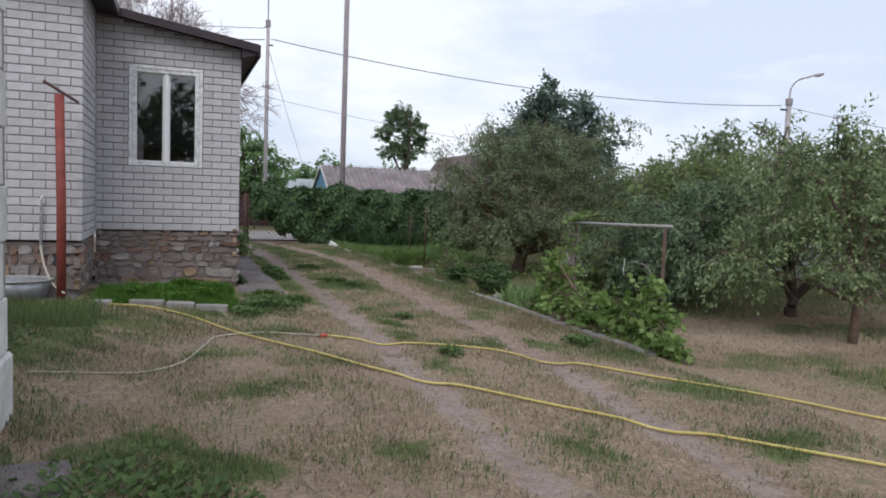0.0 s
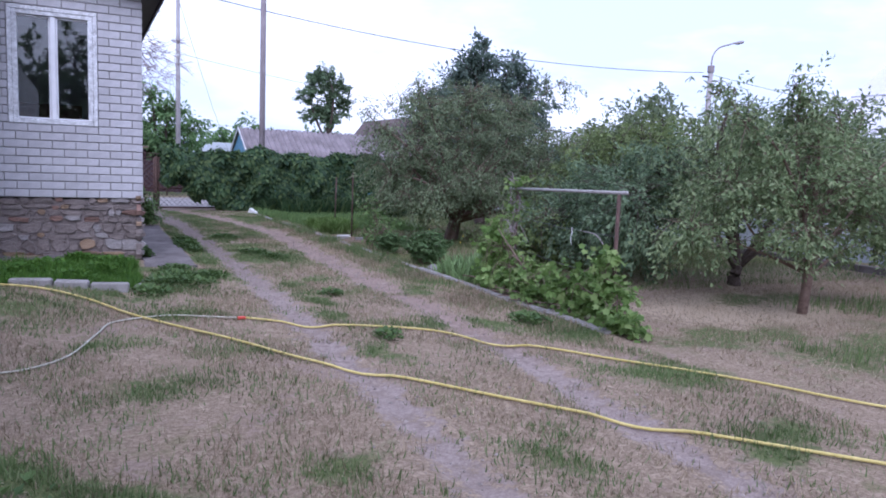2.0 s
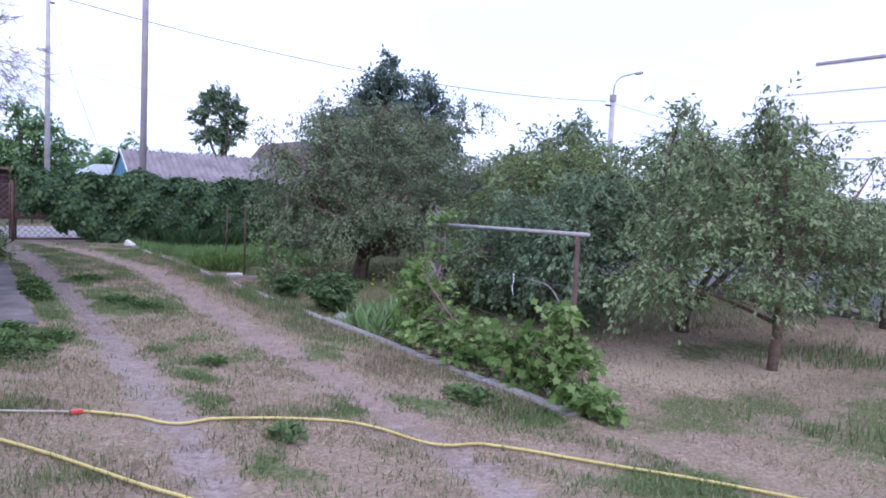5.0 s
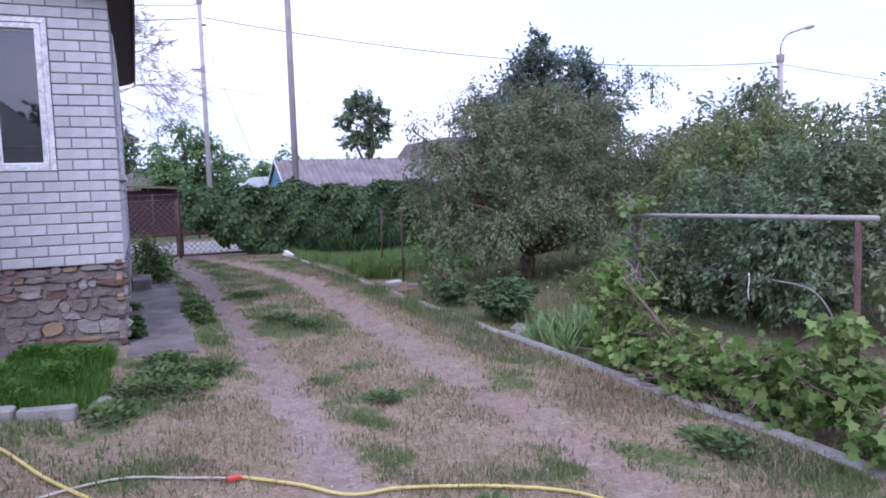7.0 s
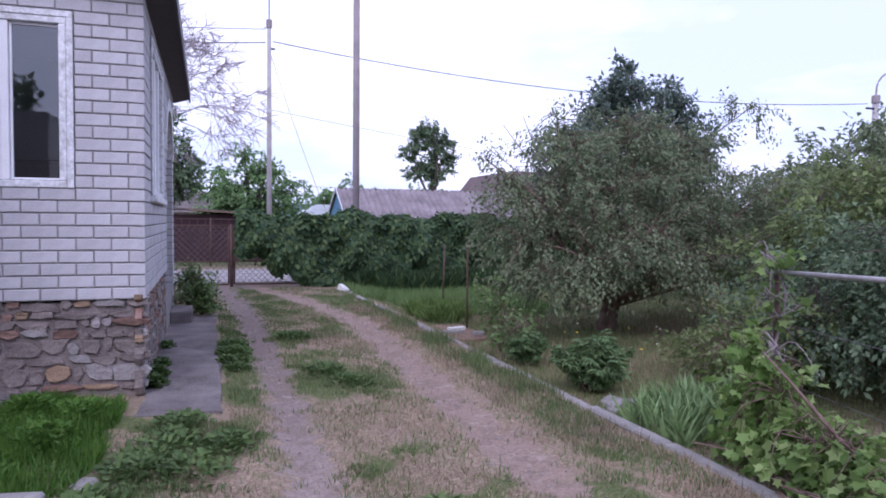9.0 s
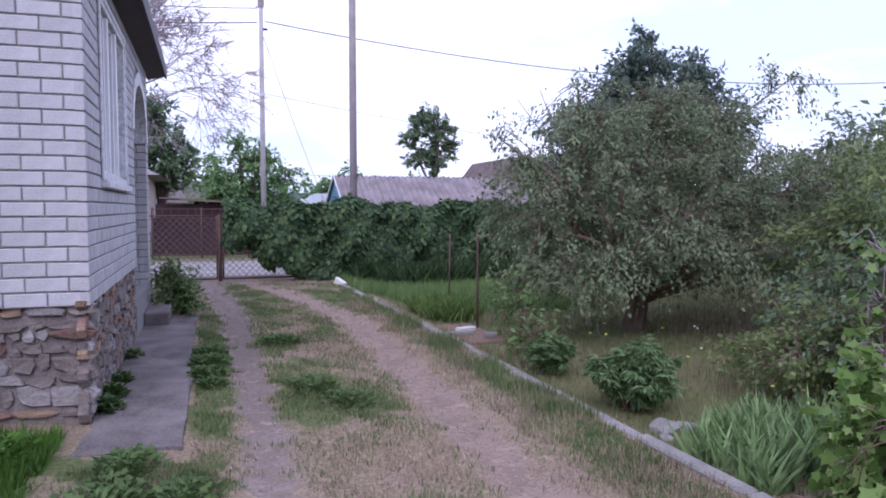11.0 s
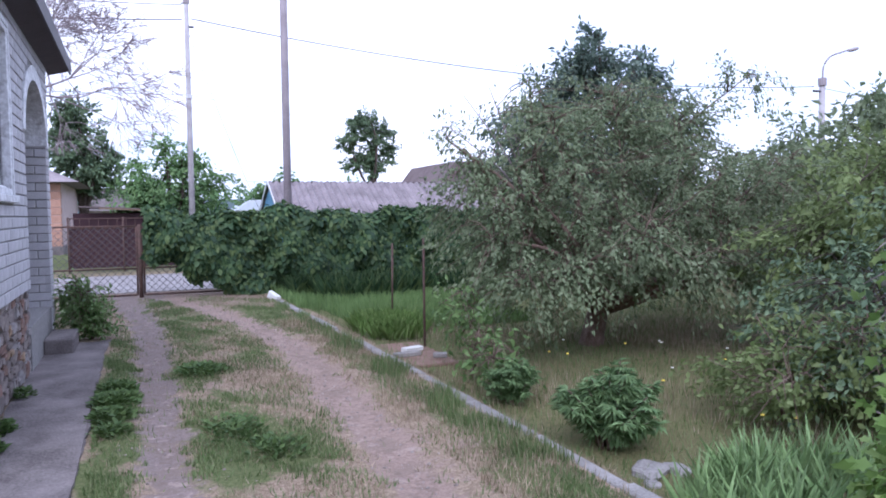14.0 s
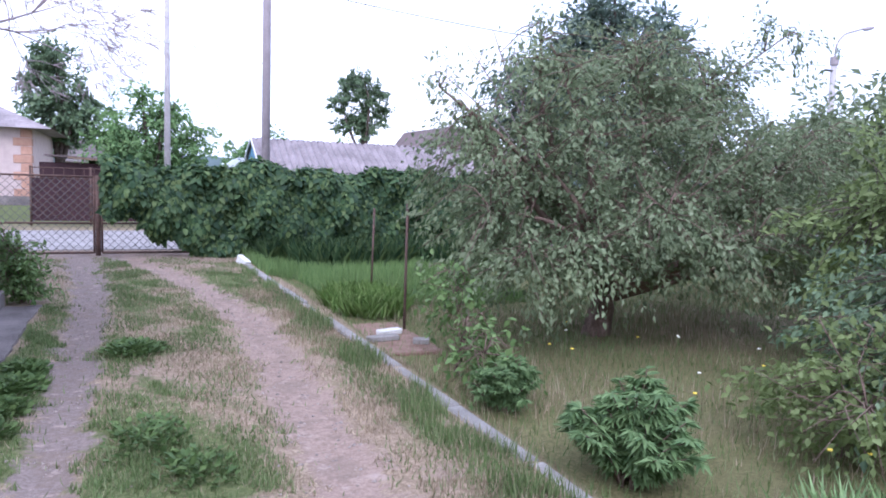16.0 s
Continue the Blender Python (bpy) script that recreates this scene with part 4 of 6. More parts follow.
grass("dry_grass", "longer bleached grass beside the kerb", 10000, (2.7, 3.34, -5.2, 6.0),
      lambda x, y, r: off_track(x, y) & (x < 3.345 - 0.021 * np.maximum(0, y)) & (patch(x, y, 2.7, 13) > 0.42), 0.065, 0.006, L_STRAW, 36, 1.6)
grass("tall_grass", "bright fresh weeds round the steel stakes", 7000, (3.45, 4.5, 3.6, 5.6),
      lambda x, y, r: ((x - 3.95) / 0.42) ** 2 + ((y - 4.4) / 0.7) ** 2 < 0.6 + 0.6 * r.random(len(x)), 0.22, 0.02, L_VINE, 34, 0.9, "almond")
grass("tall_grass", "bluish tall weeds at the foot of the hedge", 11000, (3.6, 8.0, 8.0, 9.9),
      lambda x, y, r: (y < 9.5 + 0.2 * (x - 3)) & (patch(x, y, 1.7, 11) > 0.4), 0.34, 0.035, L_HEDGE, 35, 0.8, "almond")
grass("tall_grass", "taller fresh grass before the creeper hedge", 26000, (3.3, 6.2, 4.4, 9.6),
      lambda x, y, r: (x > 3.4 - 0.021 * y) & ((x > 3.7) | (y > 7.0)) & (r.random(len(x)) < 0.3 + patch(x, y, 1.2, 3)), 0.15, 0.010, L_BUSH, 25, 0.9)
grass("lawn_grass", "lush bright green lawn patch below the window", 80000, (-1.75, -0.12, -2.33, -0.1),
      lambda x, y, r: (x < -0.14 - 0.12 * np.maximum(0, -y - 1.6)) & (r.random(len(x)) < 0.05 + 1.3 * patch(x, y, 4.5, 3) ** 2) & (r.random(len(x)) < np.clip((-0.8 + 0.68 * sstep(-1.1, -0.78, x) - y) * 4, 0, 1) * np.clip((y + 2.36) * 5, 0.1, 1)), 0.085, 0.010, L_LAWN, 26, 2.4)
grass("lawn_grass", "longer tufts standing in the lawn patch", 2600, (-1.7, -0.2, -2.2, -0.9),
      lambda x, y, r: patch(x, y, 3.0, 8) > 0.55, 0.14, 0.011, L_LAWN, 30, 1.6)
grass("green_grass", "green grass round the red post", 9000, (-3.6, -1.6, -3.4, -2.06),
      lambda x, y, r: r.random(len(x)) < np.clip(1.2 * patch(x, y, 1.4, 5), 0, 1), 0.09, 0.009, L_GRASS, 27, 0.7)
grass("green_grass", "rank green grass along the orchard edge", 20000, (4.5, 12, -9.5, -4.5),
      lambda x, y, r: r.random(len(x)) < np.clip((patch(x, y, 0.8, 1) - 0.5) * 4, 0, 1), 0.10, 0.009, L_GRASS, 28, 0.8)


def weeds(at, radius, n, seed, h=0.10, leaf=L_WEED):
    """A low mat of broad-leaved weeds."""
    r = np.random.default_rng(seed)
    a, q = r.random(n) * 6.283, radius * np.sqrt(r.random(n)) * (0.75 + 0.25 * np.sin(3 * r.random(n) * 6))
    x, y = at[0] + q * np.cos(a), at[1] + q * np.sin(a) * 1.5
    z = lie(x, y) + 0.6 * h * r.random(n) * (1 - (q / radius) ** 2 * 0.7)
    up = np.c_[np.cos(a + r.normal(0, 1, n)), np.sin(a + r.normal(0, 1, n)), 0.5 * np.ones(n)]
    nor = unit(r, n) * 0.5 + np.array([0, 0, 1.0])
    ln = 0.05 * (0.6 + 0.8 * r.random(n))
    ob = part_mesh("weed_patch", leaf_mesh("weed_patch", np.c_[x, y, z], up, nor, ln, ln * 0.6), leaf)
    tagged(ob, "low dark green mat of broad-leaved weeds", "weeds", kind="stuff")


for k, (x, y, rad, n) in enumerate(((0.76, 1.85, 0.2, 900), (0.74, 1.35, 0.17, 500), (0.77, 2.25, 0.17, 700), (0.75, 0.9, 0.12, 160), (0.3, -0.95, 0.2, 360), (0.62, -1.55, 0.2, 300), (0.1, -1.9, 0.25, 420), (-0.1, -2.45, 0.2, 260), (1.75, 0.1, 0.2, 200), (1.55, 0.6, 0.25, 260), (1.5, 2.75, 0.24, 800), (-1.15, -7.55, 0.5, 700), (-0.75, -7.8, 0.35, 300),
                                    (1.62, -3.0, 0.13, 130), (1.5, -4.9, 0.12, 120), (0.25, -1.5, 0.3, 420), (0.4, -2.0, 0.26, 260), (3.0, -4.7, 0.2, 330),
                                    (-2.4, -3.9, 0.5, 400))):
    weeds((x, y), rad, n, 40 + k)

for k, (y, n) in enumerate(((0.35, 260), (0.75, 340), (1.25, 200), (2.3, 120))):
    weeds((0.05, y), 0.09, n, 140 + k, 0.15)

for k, (x, y, rad) in enumerate(((-0.4, -0.7, 0.22), (-0.75, -0.6, 0.2), (-0.5, -1.3, 0.25), (-1.0, -1.2, 0.3), (-1.3, -1.7, 0.25), (-0.8, -1.9, 0.25))):
    weeds((x, y), rad, 420, 150 + k, 0.20, L_LAWN)

# ---------------------------------------------------------------- hoses
def hose(name, label, pts, radius, material, per=8):
    p = smooth_path([(x, y, 0) for x, y in pts], per)
    p[:, 2] = lie(p[:, 0], p[:, 1]) + radius + 0.008
    root = thing(name, label, "hose", tuple(p[0]))
    part_mesh("hose_line", tubes([(p - p[0], radius)], 8), material, root, smooth=True)
    return root


hose("garden_hose", "long yellow rubber hose lying across the drive",
     [(-3.4, -1.95), (-2.66, -2.02), (-2.1, -2.05), (-1.5, -2.3), (-1.05, -2.55), (-0.68, -2.95), (-0.38, -3.5), (-0.08, -3.98), (0.22, -4.5), (0.82, -5.55), (1.38, -6.26), (1.86, -6.93), (2.28, -7.5), (2.87, -8.18), (3.8, -9.1)],
     0.010, M_HOSE)
h2 = hose("garden_hose", "thin pale hose looped on the dry grass",
          [(-1.9, -4.95), (-1.33, -5.1), (-1.05, -5.08), (-0.8, -4.82), (-0.62, -4.26), (-0.48, -3.82), (-0.05, -3.66), (0.3, -3.82), (0.53, -3.95)], 0.007, M_HOSEG)
part("coupling", box(2.38, 0.99, -0.010, 2.45, 1.025, 0.014, 0.004), M_RED, h2, "red plastic coupling")
hose("garden_hose", "yellow hose crossing the wheel tracks",
     [(0.55, -3.95), (0.97, -4.32), (1.4, -4.51), (1.68, -4.64), (1.97, -4.86), (2.17, -5.28), (2.48, -5.58), (2.75, -5.88), (3.12, -6.42), (3.42, -6.95), (3.7, -7.5), (4.5, -8.5)], 0.009, M_HOSE)
hose("garden_hose", "pale hose leading from the tap", [(-3.3, -3.3), (-2.75, -2.75), (-2.3, -2.3), (-2.1, -2.05)], 0.007, M_HOSEG)

# ---------------------------------------------------------------- red post with a crossbar
post = thing("clothes_post", "red-brown painted steel post with a tilted crossbar", "post", (-2.07, -1.9, -0.02))
part_mesh("upright", tubes([([(0, 0, 0), (0.0, 0, 1.1), (-0.02, 0, 2.33)], 0.05)], 10), M_RUST, post, smooth=True)
part_mesh("crossbar", tubes([([(-0.17, -0.06, 2.46), (0.17, 0.06, 2.26)], 0.017)], 8), M_RUSTDARK, post, "dark rusty crossbar")

# tub and standpipe by the wing
tub = thing("wash_tub", "grey zinc wash tub standing on the apron", "tub", (-2.62, -1.78, 0.02))
bm = bmesh.new()
lo = [bm.verts.new((0.36 * math.cos(a), 0.24 * math.sin(a), 0.0)) for a in np.linspace(0, 2 * math.pi, 20, endpoint=False)]
hi = [bm.verts.new((0.45 * math.cos(a), 0.31 * math.sin(a), 0.22)) for a in np.linspace(0, 2 * math.pi, 20, endpoint=False)]
inn = [bm.verts.new((0.43 * math.cos(a), 0.29 * math.sin(a), 0.22)) for a in np.linspace(0, 2 * math.pi, 20, endpoint=False)]
bot = [bm.verts.new((0.35 * math.cos(a), 0.23 * math.sin(a), 0.02)) for a in np.linspace(0, 2 * math.pi, 20, endpoint=False)]
for k in range(20):
    q = (k + 1) % 20
    for p0, p1 in ((lo, hi), (hi, inn), (inn, bot)):
        bm.faces.new([p0[k], p0[q], p1[q], p1[k]])
bm.faces.new(bot)
bm.faces.new(lo[::-1])
part("basin", bm, M_ZINC, tub, smooth=True)
rim = [(0.45 * math.cos(a), 0.31 * math.sin(a), 0.22) for a in np.linspace(0, 2 * math.pi, 25)]
part_mesh("rim", tubes([(rim, 0.014)], 6), M_PIPE, tub, "pale rolled rim")
sp = thing("standpipe", "white water pipe with a bent hose on the wall", "pipe", (-2.33, Y_WING - 0.04, 0.1))
part_mesh("pipe", tubes([([(0, 0, 0.45), (0, 0, 1.02), (0.02, -0.03, 1.08)], 0.016)], 8), M_TRIM, sp, smooth=True)
part_mesh("spout_hose", tubes([(smooth_path([(0.0, -0.01, 0.5), (0.05, -0.12, 0.3), (0.16, -0.3, 0.1), (0.3, -0.42, 0.0)], 6), 0.012)], 8), M_HOSEG, sp, smooth=True)
tagged(part("vent_hole", box(-2.22, Y_WING + 0.03, 0.34, -2.05, Y_WING + 0.048, 0.52, 0.0), M_CABLE), "dark square vent opening in the plinth", "vent")

# ---------------------------------------------------------------- trellis with a grapevine
tr = thing("trellis", "steel pipe trellis frame with a grey top rail", "trellis", (0, 0, -0.15))
part_mesh("top_rail", tubes([([(4.24, -2.2, 1.20), (3.80, -4.98, 1.27)], 0.017)], 8), M_PIPE, tr, smooth=True)
for x, y, h in ((4.27, -2.35, 1.2), (3.81, -4.86, 1.25)):
    part_mesh("post", tubes([([(x, y, -0.1), (x, y, h)], 0.019)], 8), M_RUSTDARK, tr, "rusty dark steel post", smooth=True)
for z in (0.45, 0.85):
    part_mesh("wire", tubes([([(4.27, -2.35, z), (4.04, -3.6, z - 0.02), (3.81, -4.86, z)], 0.0025)], 4), M_WIRE, tr)
tree("grapevine", "young bright green grapevine sprawling over the kerb", "vine", (3.75, -3.8, -0.15), (0.02, 0.1),
     [(3.75, -2.85, 0.22, 0.25, 0.3, 0.33), (3.66, -3.3, 0.08, 0.25, 0.3, 0.2), (3.6, -3.9, 0.0, 0.2, 0.3, 0.11), (3.64, -4.5, 0.12, 0.27, 0.3, 0.22),
      (3.66, -4.9, 0.16, 0.26, 0.25, 0.22), (3.5, -5.3, 0.0, 0.22, 0.25, 0.14), (3.72, -4.85, 0.45, 0.08, 0.10, 0.2), (3.7, -3.6, 0.1, 0.22, 0.4, 0.2), (3.78, -2.7, 0.5, 0.12, 0.15, 0.2)],
     360, 12, 0.064, M_BARKB, L_VINE, 51, 0.12, 0.3, 1.0, 160, "lobed")
tree("grapevine", "old grapevine climbing a trellis post, half bare", "vine", (4.2, -2.35, -0.15), (0.016, 0.6),
     [(4.15, -2.4, 0.7, 0.16, 0.2, 0.4), (4.18, -2.35, 1.08, 0.14, 0.18, 0.14), (4.05, -2.6, 0.45, 0.2, 0.3, 0.25)], 46, 5, 0.062, M_TWIG, L_VINE, 52, 0.10, 0.3, 1.0, 80, "lobed")
rag = thing("rag_strip", "thin white rag strip tied to the trellis wire", "rag", (4.0, -3.9, 0.70))
part_mesh("strip", tubes([(smooth_path([(0, 0, 0), (0.012, 0.01, -0.06), (-0.008, 0.0, -0.12), (0.006, 0.0, -0.19)], 4), np.linspace(0.006, 0.003, 13))], 5), M_SASH, rag, smooth=True)
cane = thing("vine_cane", "pale bent dead cane arching beside the trellis post", "cane", (3.83, -4.7, -0.12))
part_mesh("stem", tubes([(smooth_path([(0, 0, 0), (0.02, -0.02, 0.5), (0.0, 0.12, 0.78), (0.05, 0.5, 0.82)], 6), np.linspace(0.007, 0.004, 19))], 5), M_TWIG, cane, smooth=True)
# irises, peonies and other border plants
IRIS_M = [mat("iris_blade_green", (0.105 * k, 0.18 * k, 0.065 * k), (0.19 * k, 0.275 * k, 0.115 * k), 9, 0.55, 0.1, 40) for k in (0.85, 1.0, 1.15, 1.3, 1.5)]


def iris(at, radius, n, seed, h=0.40):
    r = np.random.default_rng(seed)
    root = thing("iris_clump", "clump of upright grey-green iris blades", "iris", (at[0], at[1], float(lie(*at))), group="border irises")
    for _ in range(n // 8):
        a, q, tilt = r.random() * 6.283, radius * math.sqrt(r.random()), r.random() * 6.283
        u = np.linspace(-1, 1, 8) + r.normal(0, 0.08, 8)
        p = np.c_[q * math.cos(a) + 0.03 * u * math.cos(tilt), q * math.sin(a) + 0.03 * u * math.sin(tilt), np.full(8, -0.02)]
        up = np.c_[u * 0.7 * math.cos(tilt) + r.normal(0, 0.12, 8), u * 0.7 * math.sin(tilt) + r.normal(0, 0.12, 8), np.ones(8)]
        nor = np.c_[-np.sin(tilt) + 0 * u, np.cos(tilt) + 0 * u, 0.3 + 0 * u]
        for k in range(8):
            ln = h * (1.1 - 0.35 * abs(u[k])) * (0.7 + 0.6 * r.random())
            part_mesh("blade", leaf_mesh("blade", p[k:k + 1], up[k:k + 1], nor[k:k + 1], ln, 0.026 + 0.008 * r.random(), "blade"), IRIS_M[int(r.random() * 5)], root)


for k, (x, y, rad, n) in enumerate(((3.72, -1.75, 0.2, 190), (3.98, -2.0, 0.26, 210), (3.7, -2.15, 0.17, 130), (4.25, -1.65, 0.28, 200), (4.6, -1.7, 0.26, 150), (4.0, -1.6, 0.2, 150))):
    iris((x, y), rad, n, 60 + k, 0.29)


def peony(at, s, seed, label):
    r = np.random.default_rng(seed)
    root = thing("peony_bush", label, "peony", (at[0], at[1], float(lie(*at))), group="border peonies")
    paths, A, D, N, Ls = [], [], [], [], []
    for k in range(44):
        a, t = r.random() * 6.283, r.random() ** 0.6
        tip = np.array([math.cos(a) * t * 0.42, math.sin(a) * t * 0.42, 0.62 - 0.30 * t + r.normal(0, 0.06)]) * s
        line = smooth_path([(0.05 * math.cos(a), 0.05 * math.sin(a), 0), tip * [0.5, 0.5, 0.62], tip], 5)
        paths.append((line, np.linspace(0.007, 0.003, len(line))))
        for q in line[3:]:
            for _ in range(4):
                d = unit(r, 1)[0] * [1, 1, 0.4] + np.array([math.cos(a) * 0.5, math.sin(a) * 0.5, 0.15])
                for fan in (-0.45, 0, 0.45):
                    c, sn = math.cos(fan), math.sin(fan)
                    A.append(q)
                    D.append((d[0] * c - d[1] * sn, d[0] * sn + d[1] * c, d[2] - 0.3))
                    N.append((r.normal(0, 0.25), r.normal(0, 0.25), 1))
                    Ls.append(0.10 * s * (0.7 + 0.6 * r.random()))
    part_mesh("stalk_tuft", tubes(paths, 5), M_BARKB, root, smooth=True)
    Ls = np.array(Ls)
    part_mesh("foliage", leaf_mesh("foliage", np.array(A), np.array(D), np.array(N), Ls, Ls * 0.25), L_PEONY, root)


peony((3.76, -0.68), 0.8, 71, "dense green peony bush spilling over the kerb")
peony((4.1, -0.35), 0.7, 72, "dense green peony bush beside the kerb")
peony((3.75, 0.6), 0.6, 73, "smaller green peony bush in the bed")
tree("border_shrub", "leafy young shrub growing in the border", "shrub", (3.85, 1.55, -0.15), (0.015, 0.15),
     [(3.8, 1.2, 0.2, 0.25, 0.35, 0.28), (3.9, 1.8, 0.35, 0.25, 0.35, 0.4), (3.7, 0.85, 0.1, 0.2, 0.25, 0.15)], 70, 12, 0.07, M_BARKB, L_BUSH, 74, 0.15, 0.2, 0.5, 60)
tree("corner_bush", "dense fresh green bush beside the porch pier", "bush", (0.33, 5.3, -0.1), (0.02, 0.15),
     [(0.33, 5.35, 0.25, 0.28, 0.28, 0.32), (0.42, 5.3, 0.1, 0.26, 0.26, 0.24), (0.25, 5.45, 0.42, 0.2, 0.2, 0.22)], 150, 16, 0.07, M_BARKB, L_BUSH, 75, 0.13, 0.2, 0.42, 80)

# soil bed with broken bricks and stones
tagged(part("soil_bed", box(3.45, 2.2, -0.25, 4.0, 3.5, -0.125, 0.01), M_SOIL), "bare reddish soil bed beside the kerb", "soil", kind="structure")
for k, (x, y, a, w) in enumerate(((3.75, 2.95, 0.3, 0.25), (3.6, 2.7, 0.15, 0.3), (3.9, 2.5, -0.4, 0.15))):
    b = thing("loose_brick", "broken pale brick lying on bare soil", "brick", (x, y, -0.128), group="loose bricks")
    ob = part("block", box(-w / 2, -0.05, 0, w / 2, 0.05, 0.05, 0.008), M_KERB if k else M_WHITEST, b)
    ob.rotation_euler = (0, 0, a)
for k, (x, y, s) in enumerate(((3.72, -1.15, 0.11), (3.88, -1.2, 0.08), (3.62, -1.3, 0.05))):
    b = thing("garden_stone", "rough pale grey stone in the border", "stone", (x, y, float(lie(x, y))))
    bm = box(-s, -s * 0.7, -s * 0.3, s, s * 0.7, s * 0.5, s * 0.18)
    bmesh.ops.subdivide_edges(bm, edges=bm.edges, cuts=1)
    for v in bm.verts:
        v.co += Vector([noise.noise(v.co * 11 + Vector((k * 3 + c, 0, 0))) for c in range(3)]) * s * 0.35
    bmesh.ops.rotate(bm, matrix=Matrix.Rotation(k * 1.3 + 0.4, 3, "Z"), verts=bm.verts)
    part("rock", bm, M_KERB, b)
# small flowers in the grass
r = np.random.default_rng(5)
for k in range(22):
    x, y = 4.1 + 2.2 * r.random(), -1.2 + 3.2 * r.random()
    root = thing("dandelion", "small yellow dandelion in the loose grass", "flower", (x, y, float(lie(x, y))), group="small flowers")
    h = 0.16 + 0.12 * r.random()
    part_mesh("stalk", tubes([([(0, 0, 0), (0.01, 0, h)], 0.0025)], 4), L_GRASS, root)
    bm = bmesh.new()
    bmesh.ops.create_icosphere(bm, subdivisions=1, radius=0.016)
    bmesh.ops.transform(bm, matrix=Matrix.Translation((0.01, 0, h)) @ Matrix.Diagonal((1, 1, 0.5, 1)), verts=bm.verts)
    part("head", bm, M_PETALY if k % 3 else M_PETALW, root)

# steel stakes
for x, y, h, lean in ((4.47, 5.75, 1.12, 0.02), (3.97, 3.13, 1.28, 0.0)):
    s = thing("steel_stake", "rusty thin steel stake driven into the grass", "stake", (x, y, -0.16), group="rusty stakes")
    part_mesh("rod", tubes([([(0, 0, -0.05), (lean, 0, h)], 0.014)], 6), M_RUSTDARK, s, smooth=True)
tree("raspberry_bush", "low leafy fruit bush at the orchard edge", "bush", (5.2, -0.75, -0.15), (0.02, 0.12),
     [(5.2, -0.75, 0.2, 0.5, 0.45, 0.28), (5.7, -0.6, 0.3, 0.5, 0.5, 0.35), (4.9, -1.1, 0.15, 0.35, 0.35, 0.22), (5.5, -1.2, 0.4, 0.45, 0.4, 0.4)], 170, 24, 0.055, M_BARKB, L_PLUM, 76, 0.17, 0.3, 0.55, 120)
lp = thing("leaning_pipe", "rusty leaning pipe post in the orchard", "post", (4.71, -7.29, -0.12))
part_mesh("rod", tubes([([(0, 0, -0.06), (0.04, 0, 0.40), (0.09, 0.02, 0.79)], 0.017)], 8), M_RUSTDARK, lp, smooth=True)
for z in (0.34, 0.72):
    ob = part_mesh("wire_loop", tubes([([(0.05 + z * 0.2, -0.04, z), (0.15 + z * 0.2, 0.08, z)], 0.008)], 5), M_TRIM, lp, "pale wire loop")

# ---------------------------------------------------------------- orchard trees
tree("cherry_tree", "spreading old cherry tree with dark trunk and dense crown", "tree", (5.8, 2.5, -0.15), (0.12, 0.5),
     [(6.1, 2.6, 1.6, 1.6, 1.3, 0.85), (4.7, 2.3, 1.45, 0.9, 1.0, 0.7), (7.6, 2.8, 1.4, 1.3, 1.1, 0.7), (5.2, 2.5, 2.3, 0.7, 0.7, 0.5), (6.2, 2.6, 2.5, 1.0, 0.8, 0.45), (7.2, 2.7, 2.4, 0.7, 0.7, 0.45),
      (8.3, 2.6, 3.05, 0.6, 0.16, 0.16), (8.2, 2.8, 1.8, 0.8, 0.8, 0.45), (9.0, 2.7, 1.5, 0.6, 0.7, 0.45), (4.3, 2.0, 0.9, 0.5, 0.6, 0.42), (4.9, 1.7, 0.7, 0.55, 0.45, 0.32), (5.7, 1.4, 0.95, 0.7, 0.4, 0.35),
      (6.7, 1.4, 0.75, 0.8, 0.4, 0.33), (7.6, 1.7, 0.7, 0.8, 0.5, 0.33), (8.5, 2.0, 0.8, 0.8, 0.6, 0.4), (6.3, 3.5, 0.9, 0.9, 0.6, 0.4), (4.25, 2.5, 1.9, 0.42, 0.45, 0.28), (3.95, 2.4, 2.1, 0.16, 0.2, 0.14), (5.0, 2.5, 2.75, 0.2, 0.2, 0.2),
      (5.1, 1.6, 0.7, 0.5, 0.4, 0.2), (6.3, 1.4, 0.8, 0.7, 0.4, 0.22), (7.2, 1.5, 0.72, 0.7, 0.4, 0.2), (8.1, 1.8, 0.7, 0.7, 0.5, 0.22), (5.9, 3.3, 0.6, 0.9, 0.5, 0.3), (7.3, 3.2, 0.7, 0.8, 0.5, 0.35), (5.6, 1.8, 0.8, 0.6, 0.4, 0.3), (9.3, 2.8, 1.95, 0.6, 0.6, 0.35), (4.6, 1.8, 0.6, 0.5, 0.5, 0.3), (6.0, 1.6, 1.0, 0.9, 0.4, 0.4), (7.4, 1.9, 1.0, 0.9, 0.5, 0.4)],
     1400, 50, 0.056, M_BARKB, L_CHERRY, 81, 0.24, 0.5, 0.5, 1350, limb=0.2)
